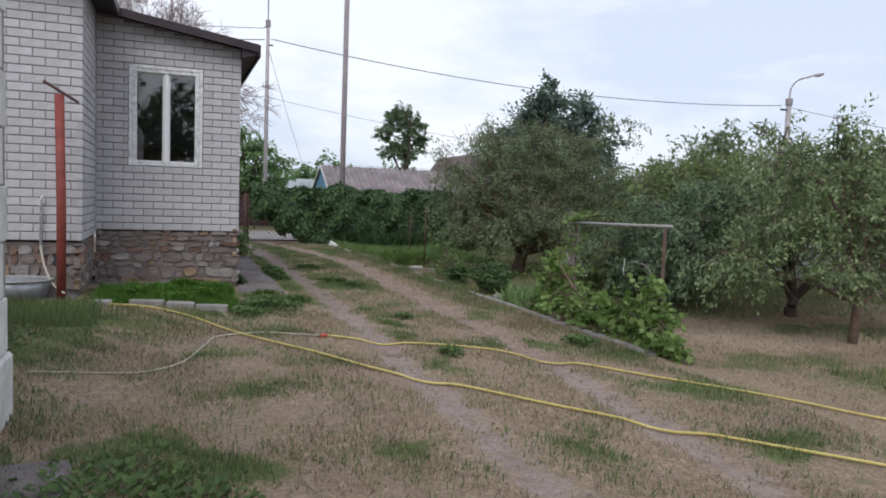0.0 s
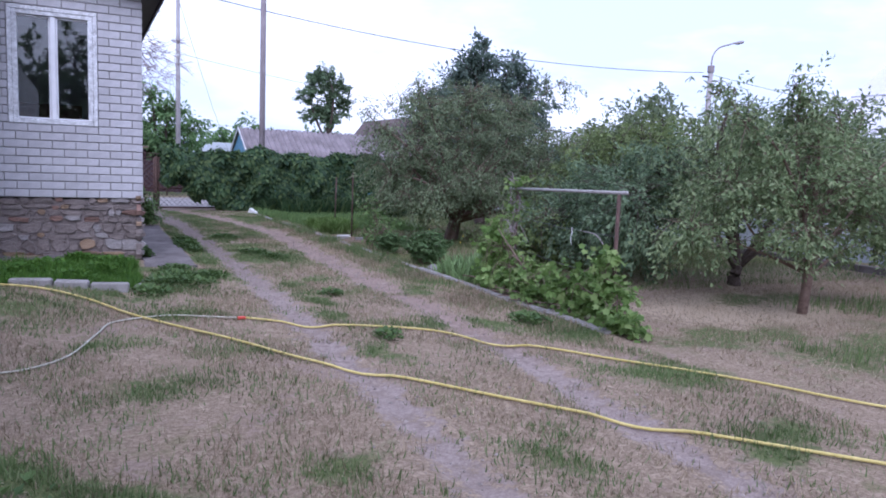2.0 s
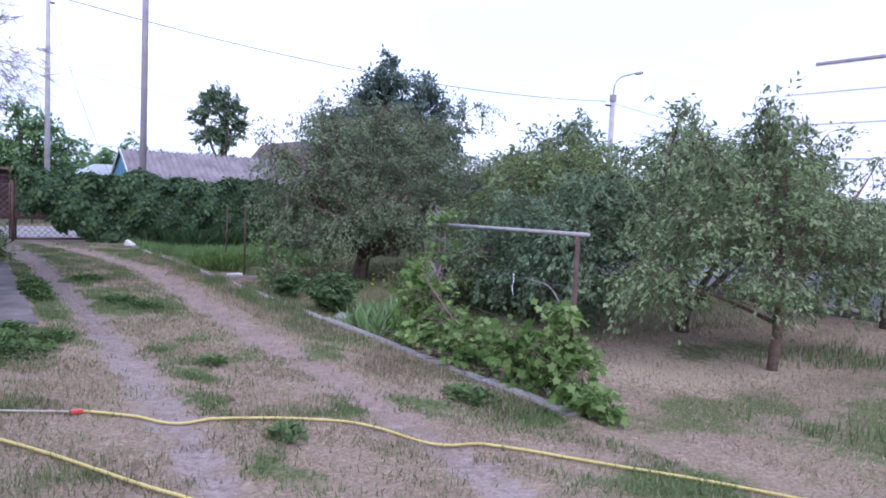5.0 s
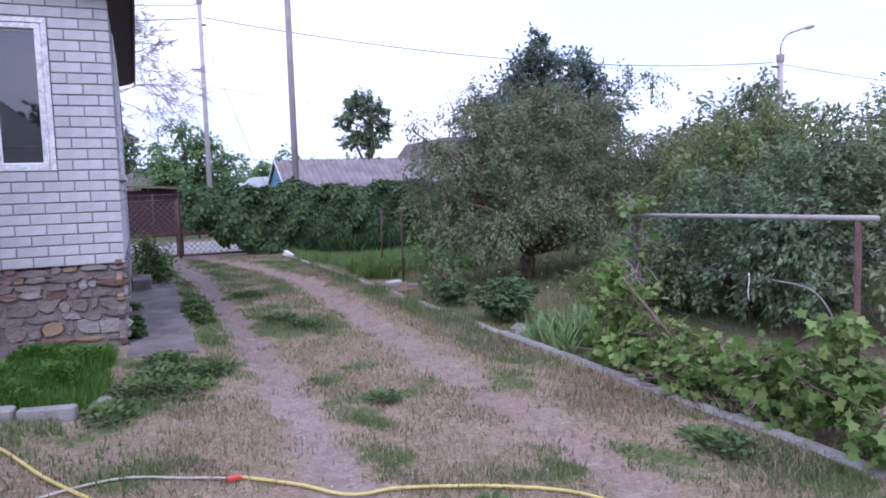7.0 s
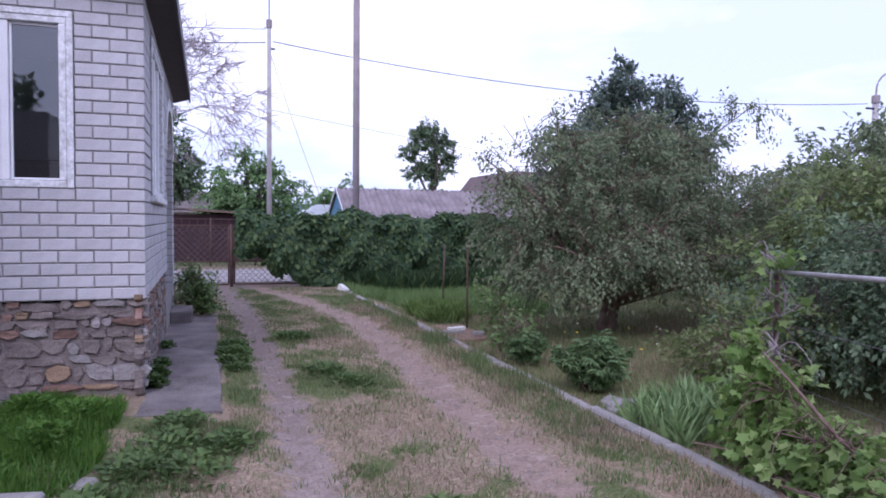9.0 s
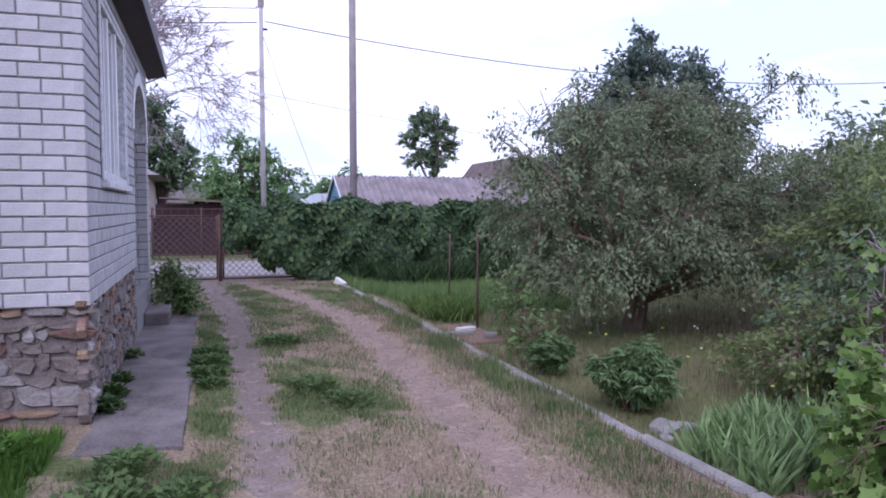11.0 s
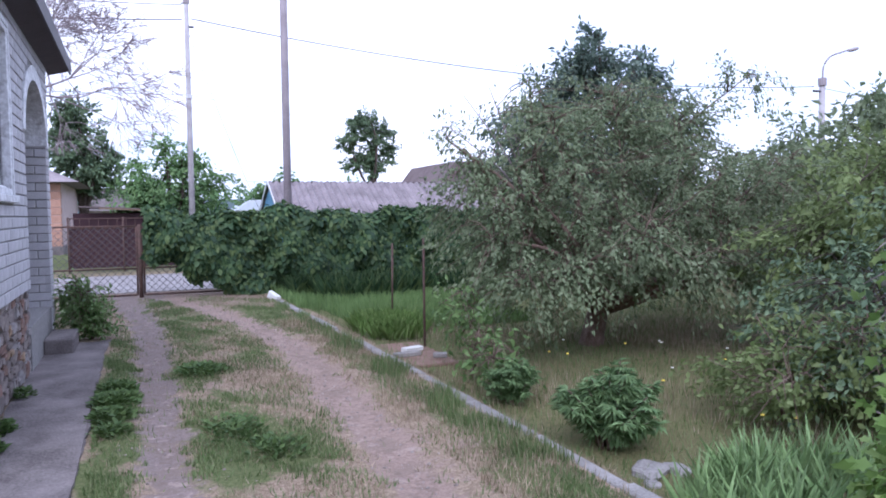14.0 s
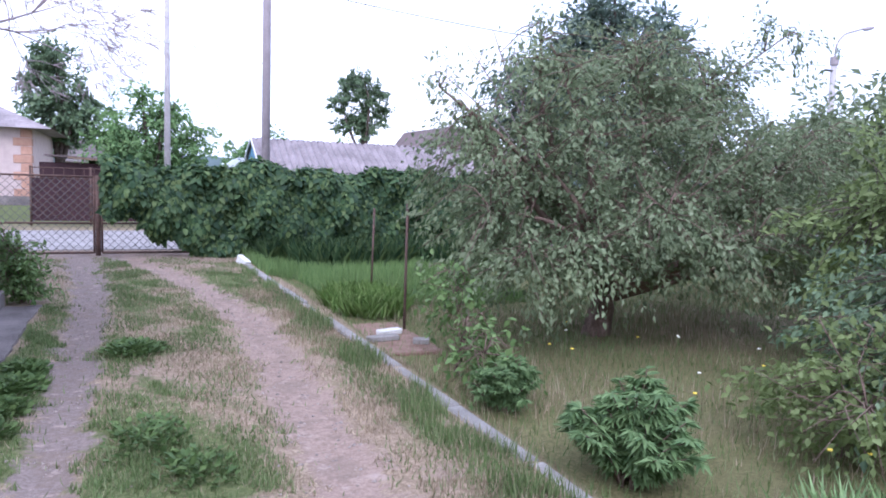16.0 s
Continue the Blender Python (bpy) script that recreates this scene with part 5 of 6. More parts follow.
tree("walnut_tree", "tall dark-leaved tree behind the cherry", "tree", (8.6, 6.2, -0.15), (0.16, 1.6),
     [(8.6, 6.2, 2.3, 1.6, 1.4, 1.2), (8.6, 6.1, 3.55, 1.0, 0.9, 0.6), (8.45, 6.1, 4.2, 0.42, 0.42, 0.4), (9.3, 6.1, 4.0, 0.36, 0.4, 0.38), (7.5, 6.3, 2.6, 1.0, 1.0, 0.75), (9.9, 6.3, 3.0, 0.6, 0.7, 0.6),
      (7.6, 6.3, 3.35, 0.42, 0.42, 0.36), (9.9, 6.2, 3.55, 0.3, 0.35, 0.25), (8.0, 6.1, 3.95, 0.28, 0.3, 0.28), (6.8, 6.3, 2.9, 0.35, 0.35, 0.3), (7.9, 6.1, 3.65, 0.5, 0.5, 0.38)],
     520, 40, 0.11, M_BARK, L_WALNUT, 82, 0.30, 0.35, 0.5, 520)
tree("plum_tree", "dense dark plum tree in the thicket", "tree", (8.2, 0.1, -0.15), (0.08, 0.3),
     [(7.9, 0.2, 1.2, 1.1, 1.0, 0.95), (8.9, -0.4, 1.3, 1.2, 1.0, 0.9), (8.4, 0.6, 1.8, 0.7, 0.7, 0.45), (9.4, 0.8, 1.6, 1.0, 0.9, 0.8), (9.2, -0.3, 2.1, 0.25, 0.25, 0.3), (8.2, -0.1, 2.05, 0.2, 0.2, 0.25), (7.2, 0.6, 0.9, 0.7, 0.7, 0.6), (7.1, 0.1, 1.45, 0.5, 0.5, 0.35)],
     520, 40, 0.08, M_BARK, L_PLUM, 83, 0.25, 0.3, 0.48, 520)
tree("currant_thicket", "dense dark shrub thicket behind the trellis", "shrub", (6.3, -2.0, -0.15), (0.04, 0.15),
     [(6.1, -2.0, 0.7, 0.9, 1.0, 0.75), (5.8, -2.8, 0.65, 0.7, 0.7, 0.65), (6.6, -1.1, 0.8, 0.9, 0.9, 0.85), (6.6, -2.5, 1.2, 0.8, 0.8, 0.6), (6.3, -0.4, 0.5, 0.8, 0.6, 0.5), (5.6, -1.4, 0.35, 0.5, 0.6, 0.35)],
     640, 42, 0.062, M_BARK, L_DARK, 84, 0.20, 0.35, 0.5, 500)
tree("apple_tree", "open apple tree with a slim brown trunk and low skirts", "tree", (6.4, -4.95, -0.15), (0.048, 1.5),
     [(6.35, -4.9, 1.35, 0.75, 0.75, 0.5), (5.6, -4.6, 1.0, 0.65, 0.6, 0.45), (7.2, -5.1, 1.1, 0.7, 0.6, 0.45), (5.2, -4.4, 0.62, 0.4, 0.4, 0.25), (6.0, -5.2, 0.68, 0.55, 0.4, 0.22), (7.5, -5.2, 0.65, 0.5, 0.4, 0.22),
      (6.9, -4.7, 0.5, 0.4, 0.4, 0.12), (6.25, -4.9, 1.95, 0.35, 0.35, 0.32), (6.12, -4.9, 2.22, 0.08, 0.08, 0.26), (6.5, -5.0, 2.12, 0.08, 0.08, 0.24), (5.2, -4.7, 2.05, 0.12, 0.12, 0.28), (5.6, -4.7, 1.75, 0.35, 0.35, 0.28),
      (6.9, -5.1, 1.85, 0.12, 0.12, 0.32), (7.6, -5.2, 1.85, 0.5, 0.10, 0.12), (7.85, -5.2, 1.0, 0.28, 0.3, 0.2)],
     480, 38, 0.058, M_BARKB, L_APPLE, 85, 0.20, 0.35, 0.46, 400, limb=0.3)
tree("pear_tree", "bushy low fruit tree with several dark stems", "tree", (7.2, -3.3, -0.15), (0.08, 0.25),
     [(7.0, -3.3, 1.3, 0.9, 0.8, 0.75), (8.2, -3.6, 1.3, 0.9, 0.8, 0.75), (6.4, -3.5, 1.05, 0.5, 0.5, 0.45), (7.3, -3.2, 2.05, 0.5, 0.5, 0.35), (8.0, -2.6, 1.9, 0.7, 0.7, 0.45), (9.0, -3.0, 1.5, 0.8, 0.8, 0.6), (6.9, -3.3, 2.35, 0.12, 0.12, 0.2)],
     520, 38, 0.066, M_BARK, L_APPLE, 86, 0.24, 0.3, 0.46, 460)
tree("plum_tree", "small fruit tree before the pale fence", "tree", (10.3, -4.2, -0.1), (0.06, 0.5),
     [(10.3, -4.2, 1.15, 0.8, 0.6, 0.55), (10.0, -4.9, 1.3, 0.6, 0.6, 0.5), (9.6, -3.9, 0.95, 0.5, 0.5, 0.4), (10.2, -4.4, 1.75, 0.3, 0.3, 0.25)], 190, 30, 0.075, M_BARK, L_CHERRY, 87, 0.2, 0.3, 0.46, 90)
for k, (x, y, h, seed) in enumerate(((11.3, 3.2, 3.4, 88), (12.5, -1.0, 2.9, 89), (13.5, 6.5, 3.2, 90), (15, 2.0, 3.0, 91))):
    tree("garden_tree", "leafy fruit tree at the back of the orchard", "tree", (x, y, -0.1), (0.1, 0.8),
         [(x, y, h * 0.55, 1.5, 1.4, h * 0.36), (x + 1.0, y + 0.6, h * 0.6, 1.0, 1.0, h * 0.3), (x - 0.8, y - 0.3, h * 0.5, 1.0, 1.0, h * 0.3), (x + 0.2, y, h * 0.88, 0.4, 0.4, 0.35)],
         260, 28, 0.13, M_BARK, L_CHERRY, seed, 0.3, 0.3, 0.5, 60, group="orchard trees")
# dead bare branches standing out of the crown
dead = thing("dead_branch", "bare grey dead branches above the cherry crown", "branch", (4.9, 2.7, 1.2))
r = np.random.default_rng(17)
ps = []
for tip in ((-0.55, 0.1, 1.5), (-0.3, 0.0, 1.62), (-0.75, 0.2, 1.2), (0.0, 0.1, 1.45)):
    line = smooth_path([(0.4, 0, 0), (0.1 + tip[0] * 0.3, 0, tip[2] * 0.55), tip], 6)
    ps.append((line, np.linspace(0.018, 0.004, len(line))))
    for _ in range(3):
        q = line[6 + int(r.random() * 5)]
        ps.append((np.array([q, q + np.array([r.normal(0, 0.12), r.normal(0, 0.1), 0.12 + 0.15 * r.random()])]), (0.006, 0.002)))
part_mesh("bough", tubes(ps, 5), M_TWIG, dead, smooth=True)

# cut vine prunings heaped below the vine
bw = thing("brushwood", "heap of thin brown vine prunings by the kerb", "brushwood", (3.52, -3.75, -0.12))
r = np.random.default_rng(61)
for k in range(46):
    a, q = r.normal(1.45, 0.5), np.array([r.normal(0, 0.06), r.normal(0, 0.35), 0.015 + 0.09 * r.random()])
    d = np.array([math.cos(a), math.sin(a), r.normal(0, 0.12)]) * (0.12 + 0.2 * r.random())
    line = smooth_path([q - d, q + r.normal(0, 0.02, 3), q + d], 3)
    line[:, 2] = np.maximum(line[:, 2], 0.006)
    part_mesh("stick", tubes([(line, 0.0045 + 0.003 * r.random())], 5), M_BARKB, bw)


def pebbles(n, seed):
    """Grit and small stones lying in the wheel tracks."""
    r = np.random.default_rng(seed)
    y = r.uniform(-10.5, 9.0, n)
    x = np.where(r.random(n) < 0.5, left_track(y)[0], right_track(y)[0]) + r.normal(0, 0.16, n)
    s = 0.004 + 0.012 * r.random(n) ** 4
    oct_ = np.array([(1, 0, 0), (-1, 0, 0), (0, 1, 0), (0, -1, 0), (0, 0, 0.7), (0, 0, -0.7)])
    fc = np.array([(0, 2, 4), (2, 1, 4), (1, 3, 4), (3, 0, 4), (2, 0, 5), (1, 2, 5), (3, 1, 5), (0, 3, 5)])
    v = np.c_[x, y, lie(x, y) + s * 0.2][:, None] + oct_[None] * s[:, None, None] * (0.7 + 0.6 * r.random((n, 6, 1)))
    me = bpy.data.meshes.new("grit")
    me.from_pydata(v.reshape(-1, 3).tolist(), [], (np.arange(n)[:, None, None] * 6 + fc[None]).reshape(-1, 3).tolist())
    tagged(part_mesh("grit", me, M_STONEBIT), "small pale stones and grit in the wheel tracks", "gravel", kind="stuff")


pebbles(3800, 62)

# ---------------------------------------------------------------- gate, fence and creeper hedge
GY = 10.0
gate = thing("gate", "brown steel double gate filled with chain-link mesh", "gate", (0, GY, -0.1))


def rail(nm, p, q, rad, material, parent, sides=6):
    return part_mesh(nm, tubes([([p, q], rad)], sides), material, parent, smooth=True)


def chain_link(x0, x1, z0, z1, pitch, rad, y=0.0):
    """Diamond mesh of crossing wires within a rectangle."""
    paths, w, h = [], x1 - x0, z1 - z0
    n = int((w + h) / pitch)
    for k in range(1, n):
        s = k * pitch
        a0, b0 = max(0, s - h), min(s, w)
        paths.append(([(x0 + a0, y, z0 + s - a0), (x0 + b0, y, z0 + s - b0)], rad))
        paths.append(([(x1 - a0, y + 0.006, z0 + s - a0), (x1 - b0, y + 0.006, z0 + s - b0)], rad))
    return tubes(paths, 4)


rail("gate_post", (1.0, 0, -0.1), (1.0, 0, 1.36), 0.045, M_RUSTDARK, gate)
for x0, x1 in ((-1.5, 0.94), (1.06, 3.0)):
    leaf = rail("gate_leaf", (x0, 0, 0.05), (x1, 0, 0.05), 0.022, M_RUSTDARK, gate)
    for z in (0.55, 1.33):
        rail("rail", (x0, 0, z), (x1, 0, z), 0.018, M_RUSTDARK, leaf)
    for x in (x0, x1):
        rail("stile", (x, 0, 0.05), (x, 0, 1.33), 0.02, M_RUSTDARK, leaf)
    part_mesh("mesh_panel", chain_link(x0, x1, 0.05, 1.33, 0.13, 0.004), M_WIRE, leaf, "grey diamond wire mesh")
rail("gate_post", (-1.58, 0, -0.1), (-1.58, 0, 1.5), 0.05, M_RUSTDARK, gate)
rail("gate_post", (3.08, 0, -0.1), (3.08, 0, 1.5), 0.05, M_RUSTDARK, gate)

fence = thing("fence", "chain-link street fence hidden under creeper", "fence", (0, GY, -0.1))
for x in (5.0, 7.0, 9.0, 11.0):
    rail("post", (x, (x - 3) * 0.25, 0), (x, (x - 3) * 0.25, 1.5), 0.035, M_RUSTDARK, fence)
rail("rail", (3.1, 0.02, 1.4), (11.2, 2.05, 1.4), 0.018, M_RUSTDARK, fence)
rail("rail", (3.1, 0.02, 0.1), (11.2, 2.05, 0.1), 0.018, M_RUSTDARK, fence)


def hedge():
    r = np.random.default_rng(31)
    root = thing("creeper_hedge", "thick dark green creeper draped over the fence", "hedge", (0, GY, -0.1))
    n = 34000
    x = 1.1 + 10.2 * r.random(n) ** 1.15
    base_y = np.maximum(0, x - 3) * 0.25 - 0.35
    bulge = 0.30 * np.sin(x * 1.7) * 0.5 + 0.32
    u = r.random(n)
    low = np.where(x < 2.2, 0.85 - 0.5 * sstep(1.1, 2.2, x) + 0.12 * np.sin(x * 9), np.where(x < 2.6, 0.35 - 0.8 * (x - 2.2), 0.02))
    top = 1.56 + 0.06 * np.sin(x * 2.1) + 0.05 * np.sin(x * 5.3 + 1) + 0.03 * np.sin(x * 13)
    # a rounded mound: front face, crest and a little of the back
    s = r.random(n)
    ang = np.where(s < 0.66, 0, (s - 0.66) / 0.34 * np.pi)
    front_z = low + (top - 0.25 - low) * (s / 0.66)
    crest_z = top - 0.25 + 0.25 * np.sin(ang)
    z = np.where(s < 0.66, front_z, crest_z) + r.normal(0, 0.035, n)
    ruffle = 0.10 * np.sin(x * 3.7 + z * 4) + 0.07 * np.sin(x * 8.1 - z * 7)
    depth = np.where(s < 0.66, -bulge * (0.75 + 0.35 * np.sin(np.pi * s / 0.66)), -bulge * np.cos(ang) * 0.9)
    y = base_y + depth + ruffle + r.normal(0, 0.05, n) + 0.12
    at = np.c_[x, y, z]
    nor = np.c_[r.normal(0, 0.45, n), np.where(s < 0.66, -0.9, -0.9 * np.cos(ang)) + r.normal(0, 0.3, n), 0.35 + np.sin(ang) + r.normal(0, 0.3, n)]
    along = np.c_[r.normal(0, 0.5, n), -0.25 + r.normal(0, 0.25, n), -0.9 + 0.7 * np.sin(ang) + r.normal(0, 0.25, n)]
    ln = 0.12 * (0.6 + 0.7 * r.random(n))
    part_mesh("foliage", leaf_mesh("foliage", at, along, nor, ln, ln * 0.62, "broad"), L_HEDGE, root)
    # woody stems inside
    ps = []
    for k in range(60):
        sx = 2.5 + 8.6 * r.random()
        by = max(0, sx - 3) * 0.25 - 0.2
        line = smooth_path([(sx, by, 0), (sx + r.normal(0, 0.2), by - 0.05, 0.7), (sx + r.normal(0, 0.4), by - 0.05, 1.4)], 4)
        ps.append((line, np.linspace(0.014, 0.005, len(line))))
    part_mesh("woody_tangle", tubes(ps, 5), M_BARK, root, smooth=True)


hedge()

# ---------------------------------------------------------------- poles and wires
def pole(name, label, at, h, r0, r1, material, extra):
    root = thing(name, label, "pole", at)
    part_mesh("shaft", tubes([([(0, 0, -0.15), (0, 0, h * 0.5), (0, 0, h)], (r0, (r0 + r1) / 2, r1))], 10), material, root, smooth=True)
    for nm, paths, mt, lb in extra:
        part_mesh(nm, tubes(paths, 8), mt, root, lb)
    return root


P1, P2, PL3 = (2.53, 19.0, -0.1), (4.02, 11.4, -0.1), (29.6, 19.1, -0.1)
pole("utility_pole", "slim grey concrete utility pole with a cap", P1, 8.1, 0.10, 0.065, M_POLE,
     [("cap", [([(0, 0, 7.95), (0, 0, 8.22)], 0.10)], M_POLEW, "dark pole cap"), ("mast", [([(0, 0, 8.2), (0, 0, 9.2)], 0.02)], M_CABLE, ""),
      ("insulator", [([(-0.16, 0, 7.95), (-0.05, 0, 7.95)], 0.035)], M_TRIM, "white insulator"), ("insulator", [([(0.05, 0, 7.25), (0.2, 0, 7.25)], 0.035)], M_CABLE, ""),
      ("band", [([(0, 0, 5.1), (0, 0, 5.2)], 0.1)], M_TRIM, "")])
pole("utility_pole", "tall grey-brown utility pole behind the creeper hedge", P2, 9.0, 0.088, 0.075, M_POLEW, [])
pole("street_lamp", "grey street lamp pole with a curved arm", PL3, 7.3, 0.17, 0.13, M_POLE,
     [("collar", [([(0, 0, 7.0), (0, 0, 7.35)], 0.18)], M_POLEW, ""), ("arm", [(smooth_path([(0, 0, 7.3), (0.08, 0, 7.9), (0.5, 0, 8.35), (1.3, 0, 8.62), (1.7, 0, 8.75)], 5), 0.04)], M_POLEW, ""),
      ("bracket", [([(-0.55, 0, 6.75), (0.1, 0, 6.75)], 0.05)], M_CABLE, "")])
head = thing("lamp_head", "small grey street lamp head on its arm", "street lamp", (31.3, 19.1, 8.62))
bm = bmesh.new()
bmesh.ops.create_uvsphere(bm, u_segments=12, v_segments=8, radius=1)
bmesh.ops.transform(bm, matrix=Matrix.Translation((0.25, 0, 0.05)) @ Matrix.Rotation(-0.25, 4, "Y") @ Matrix.Diagonal((0.36, 0.14, 0.09, 1)), verts=bm.verts)
part("housing", bm, M_POLEW, head, smooth=True)


def wire(a, b, sag, rad=0.012, n=24):
    t = np.linspace(0, 1, n)[:, None]
    p = np.array(a) * (1 - t) + np.array(b) * t
    p[:, 2] -= (4 * sag * t * (1 - t))[:, 0]
    root = thing("cable", "black overhead cable hanging between poles", "cable", tuple(p[0]), group="overhead cables")
    part_mesh("strand", tubes([(p - p[0], rad)], 5), M_CABLE, root, smooth=True)


wire((2.65, 19, 7.4), (29.1, 19.1, 6.85), 0.7, 0.017)
wire((2.4, 19, 7.35), (-16, 13, 6.2), 0.5, 0.018)
wire((2.4, 19, 7.8), (-16, 13.5, 7.0), 0.5, 0.012)
wire((2.53, 19, 5.1), (-20, 21, 5.2), 0.1, 0.008)
wire((2.53, 19, 5.1), (30, 27, 3.6), 0.4, 0.008)
wire((2.6, 19, 6.9), (6.8, 30, 0.4), 0.3, 0.008)
wire((29.6, 19.1, 6.8), (60, 12, 4.5), 0.7, 0.014)
wire((-10, 60, 5.0), (40, 62, 4.6), 0.5, 0.014)

# ---------------------------------------------------------------- across the street
def corrugated(x0, x1, y0, z0, y1, z1, waves, amp, th=0.012):
    n = waves * 4
    xs = np.linspace(x0, x1, n + 1)
    d = np.array([0, y1 - y0, z1 - z0])
    nrm = np.cross([1, 0, 0], d / np.linalg.norm(d))
    V, Fc = [], []
    for s in (0, 1):
        for y, z in ((y0, z0), ((y0 + y1) / 2, (z0 + z1) / 2), (y1, z1)):
            for k, x in enumerate(xs):
                V.append(tuple(np.array([x, y, z]) + nrm * (amp * math.sin(k * math.pi / 2) - th * s)))
    m = n + 1
    for s in (0, 1):
        for q in (0, 1):
            for k in range(n):
                a = s * 3 * m + q * m + k
                f = (a, a + 1, a + 1 + m, a + m)
                Fc.append(f if s == 0 else f[::-1])
    me = bpy.data.meshes.new("sheet")
    me.from_pydata(V, [], Fc)
    return me


# low house with a grey corrugated roof and a blue gable
HX, HY = 5.5, 22.8
hs = thing("village_house", "low house with weathered corrugated roof and blue gable", "house", (0, 0, -0.1))
part("wall", prism([(HX + 0.25, 0), (HX + 8, 0), (HX + 8, 1.5), (HX + 0.25, 1.5)], HY - 1.7, HY + 2.2), M_BLUE, hs)
part("gable", prism([(HY - 1.7, 1.5), (HY + 2.2, 1.5), (HY + 0.1, 2.62)], HX + 0.06, HX + 0.2, "x"), M_BLUE, hs)
part_mesh("roof", corrugated(HX, HX + 8.3, HY - 2.2, 1.42, HY + 0.1, 2.74, 34, 0.05), M_SLATE, hs)
part_mesh("roof", corrugated(HX, HX + 8.3, HY + 0.1, 2.74, HY + 2.5, 1.42, 46, 0.03), M_SLATE, hs)
part("bargeboard", prism([(HY + 2.55, 1.36), (HY + 0.1, 2.68), (HY + 0.1, 2.8), (HY + 2.55, 1.48)], HX - 0.05, HX - 0.02, "x"), M_TRIM, hs)
part("bargeboard", prism([(HY - 2.25, 1.36), (HY + 0.1, 2.68), (HY + 0.1, 2.8), (HY - 2.25, 1.48)], HX - 0.05, HX - 0.02, "x"), M_TRIM, hs)

# brown gabled house farther right
h2_ = thing("village_house", "house with a steep brown roof among trees", "house", (0, 0, -0.1))
part("wall", prism([(15.4, 0), (20, 0), (20, 3.1), (15.4, 3.1)], 32, 38), M_PINK, h2_)
part("roof", prism([(15.9, 2.9), (20.8, 2.9), (19.2, 4.3), (17.0, 4.3)], 31.6, 38.4), M_BROWNROOF, h2_, "dull brown roof")

# pink building with a grey hipped roof, red brick quoins
pb = thing("street_building", "pinkish plastered building with a grey hipped roof", "building", (-1.85, 28.0, -0.1))
part("wall", box(-7, 0, 0, 0, 9, 2.95), M_PINK, pb)
bm = bmesh.new()
q = [bm.verts.new(v) for v in ((-7.5, -0.5, 2.9), (0.75, -0.5, 2.9), (0.75, 9.5, 2.9), (-7.5, 9.5, 2.9), (-4.0, 3.5, 5.0), (-4.0, 5.5, 5.0))]
for f in ((0, 1, 4), (1, 2, 5, 4), (2, 3, 5), (3, 0, 4, 5), (3, 2, 1, 0)):
    bm.faces.new([q[i] for i in f])
part("roof", bm, M_SLATE, pb, "grey sheet roof")
for k in range(9):
    part("quoin", box(-0.35 - 0.25 * (k % 2), -0.03, 0.32 * k, 0.02, 0.25 + 0.25 * (k % 2), 0.32 * k + 0.3, 0.01), M_REDBRICK, pb, "orange-red brick quoin")
part("base", box(-7.05, -0.05, 0, 0.05, 9, 0.35), M_CONC, pb)

# maroon fence and shed roof
mf = thing("street_fence", "maroon sheet metal fence with a bar top", "fence", (0, 17.2, -0.1))
part("sheet", box(-0.75, -0.01, 0.12, 3.4, 0.01, 1.2), M_MAROON, mf)
for x in (-0.75, 0.6, 1.95, 3.3):
    rail("post", (x, -0.03, -0.05), (x, -0.03, 1.5), 0.03, M_RUSTDARK, mf)
for z in (1.2, 1.46):
    rail("rail", (-0.75, -0.03, z), (3.4, -0.03, z), 0.014, M_RUSTDARK, mf)
for k in range(18):
    rail("bar", (-0.7 + 0.23 * k, -0.03, 1.2), (-0.7 + 0.23 * k, -0.03, 1.46), 0.009, M_RUSTDARK, mf)
part_mesh("lattice", chain_link(-0.75, 3.4, 0.2, 1.2, 0.2, 0.009, -0.03), M_RUSTDARK, mf, "diamond lattice")
sh = thing("shed", "low dark shed with a pale sloping roof edge", "shed", (0, 20.0, -0.1))
part("body", box(-0.85, 0.25, 0, 1.5, 3, 1.62), M_MAROON, sh)
part("roof", prism([(-0.7, 1.80), (1.55, 1.68), (1.55, 1.73), (-0.7, 1.85)], -0.1, 3.2), M_BROWNROOF, sh, "dull brown roof sheet")
part("roof_edge", prism([(-0.1, 1.745), (1.56, 1.655), (1.56, 1.70), (-0.1, 1.79)], -0.14, -0.105), M_STONE_TAN, sh, "pale tan roof edge")
fb = thing("village_house", "low grey house far down the street", "house", (0, 44, -0.1))
part("wall", box(-2.0, 0, 0, 2.5, 4, 1.9), M_PINK, fb)
part("roof", prism([(-2.4, 1.85), (2.9, 1.85), (2.2, 3.2), (-1.7, 3.2)], -0.3, 4.3), M_SLATE, fb)
wb = thing("village_house", "small white house far off between trees", "house", (0, 60, -0.1))
part("wall", box(9.2, 0, 0, 16, 5, 2.0), M_SASH, wb)
part("roof", prism([(8.8, 1.9), (16.4, 1.9), (15.2, 2.8), (10, 2.8)], -0.4, 5.4), M_WALLBLUE, wb)

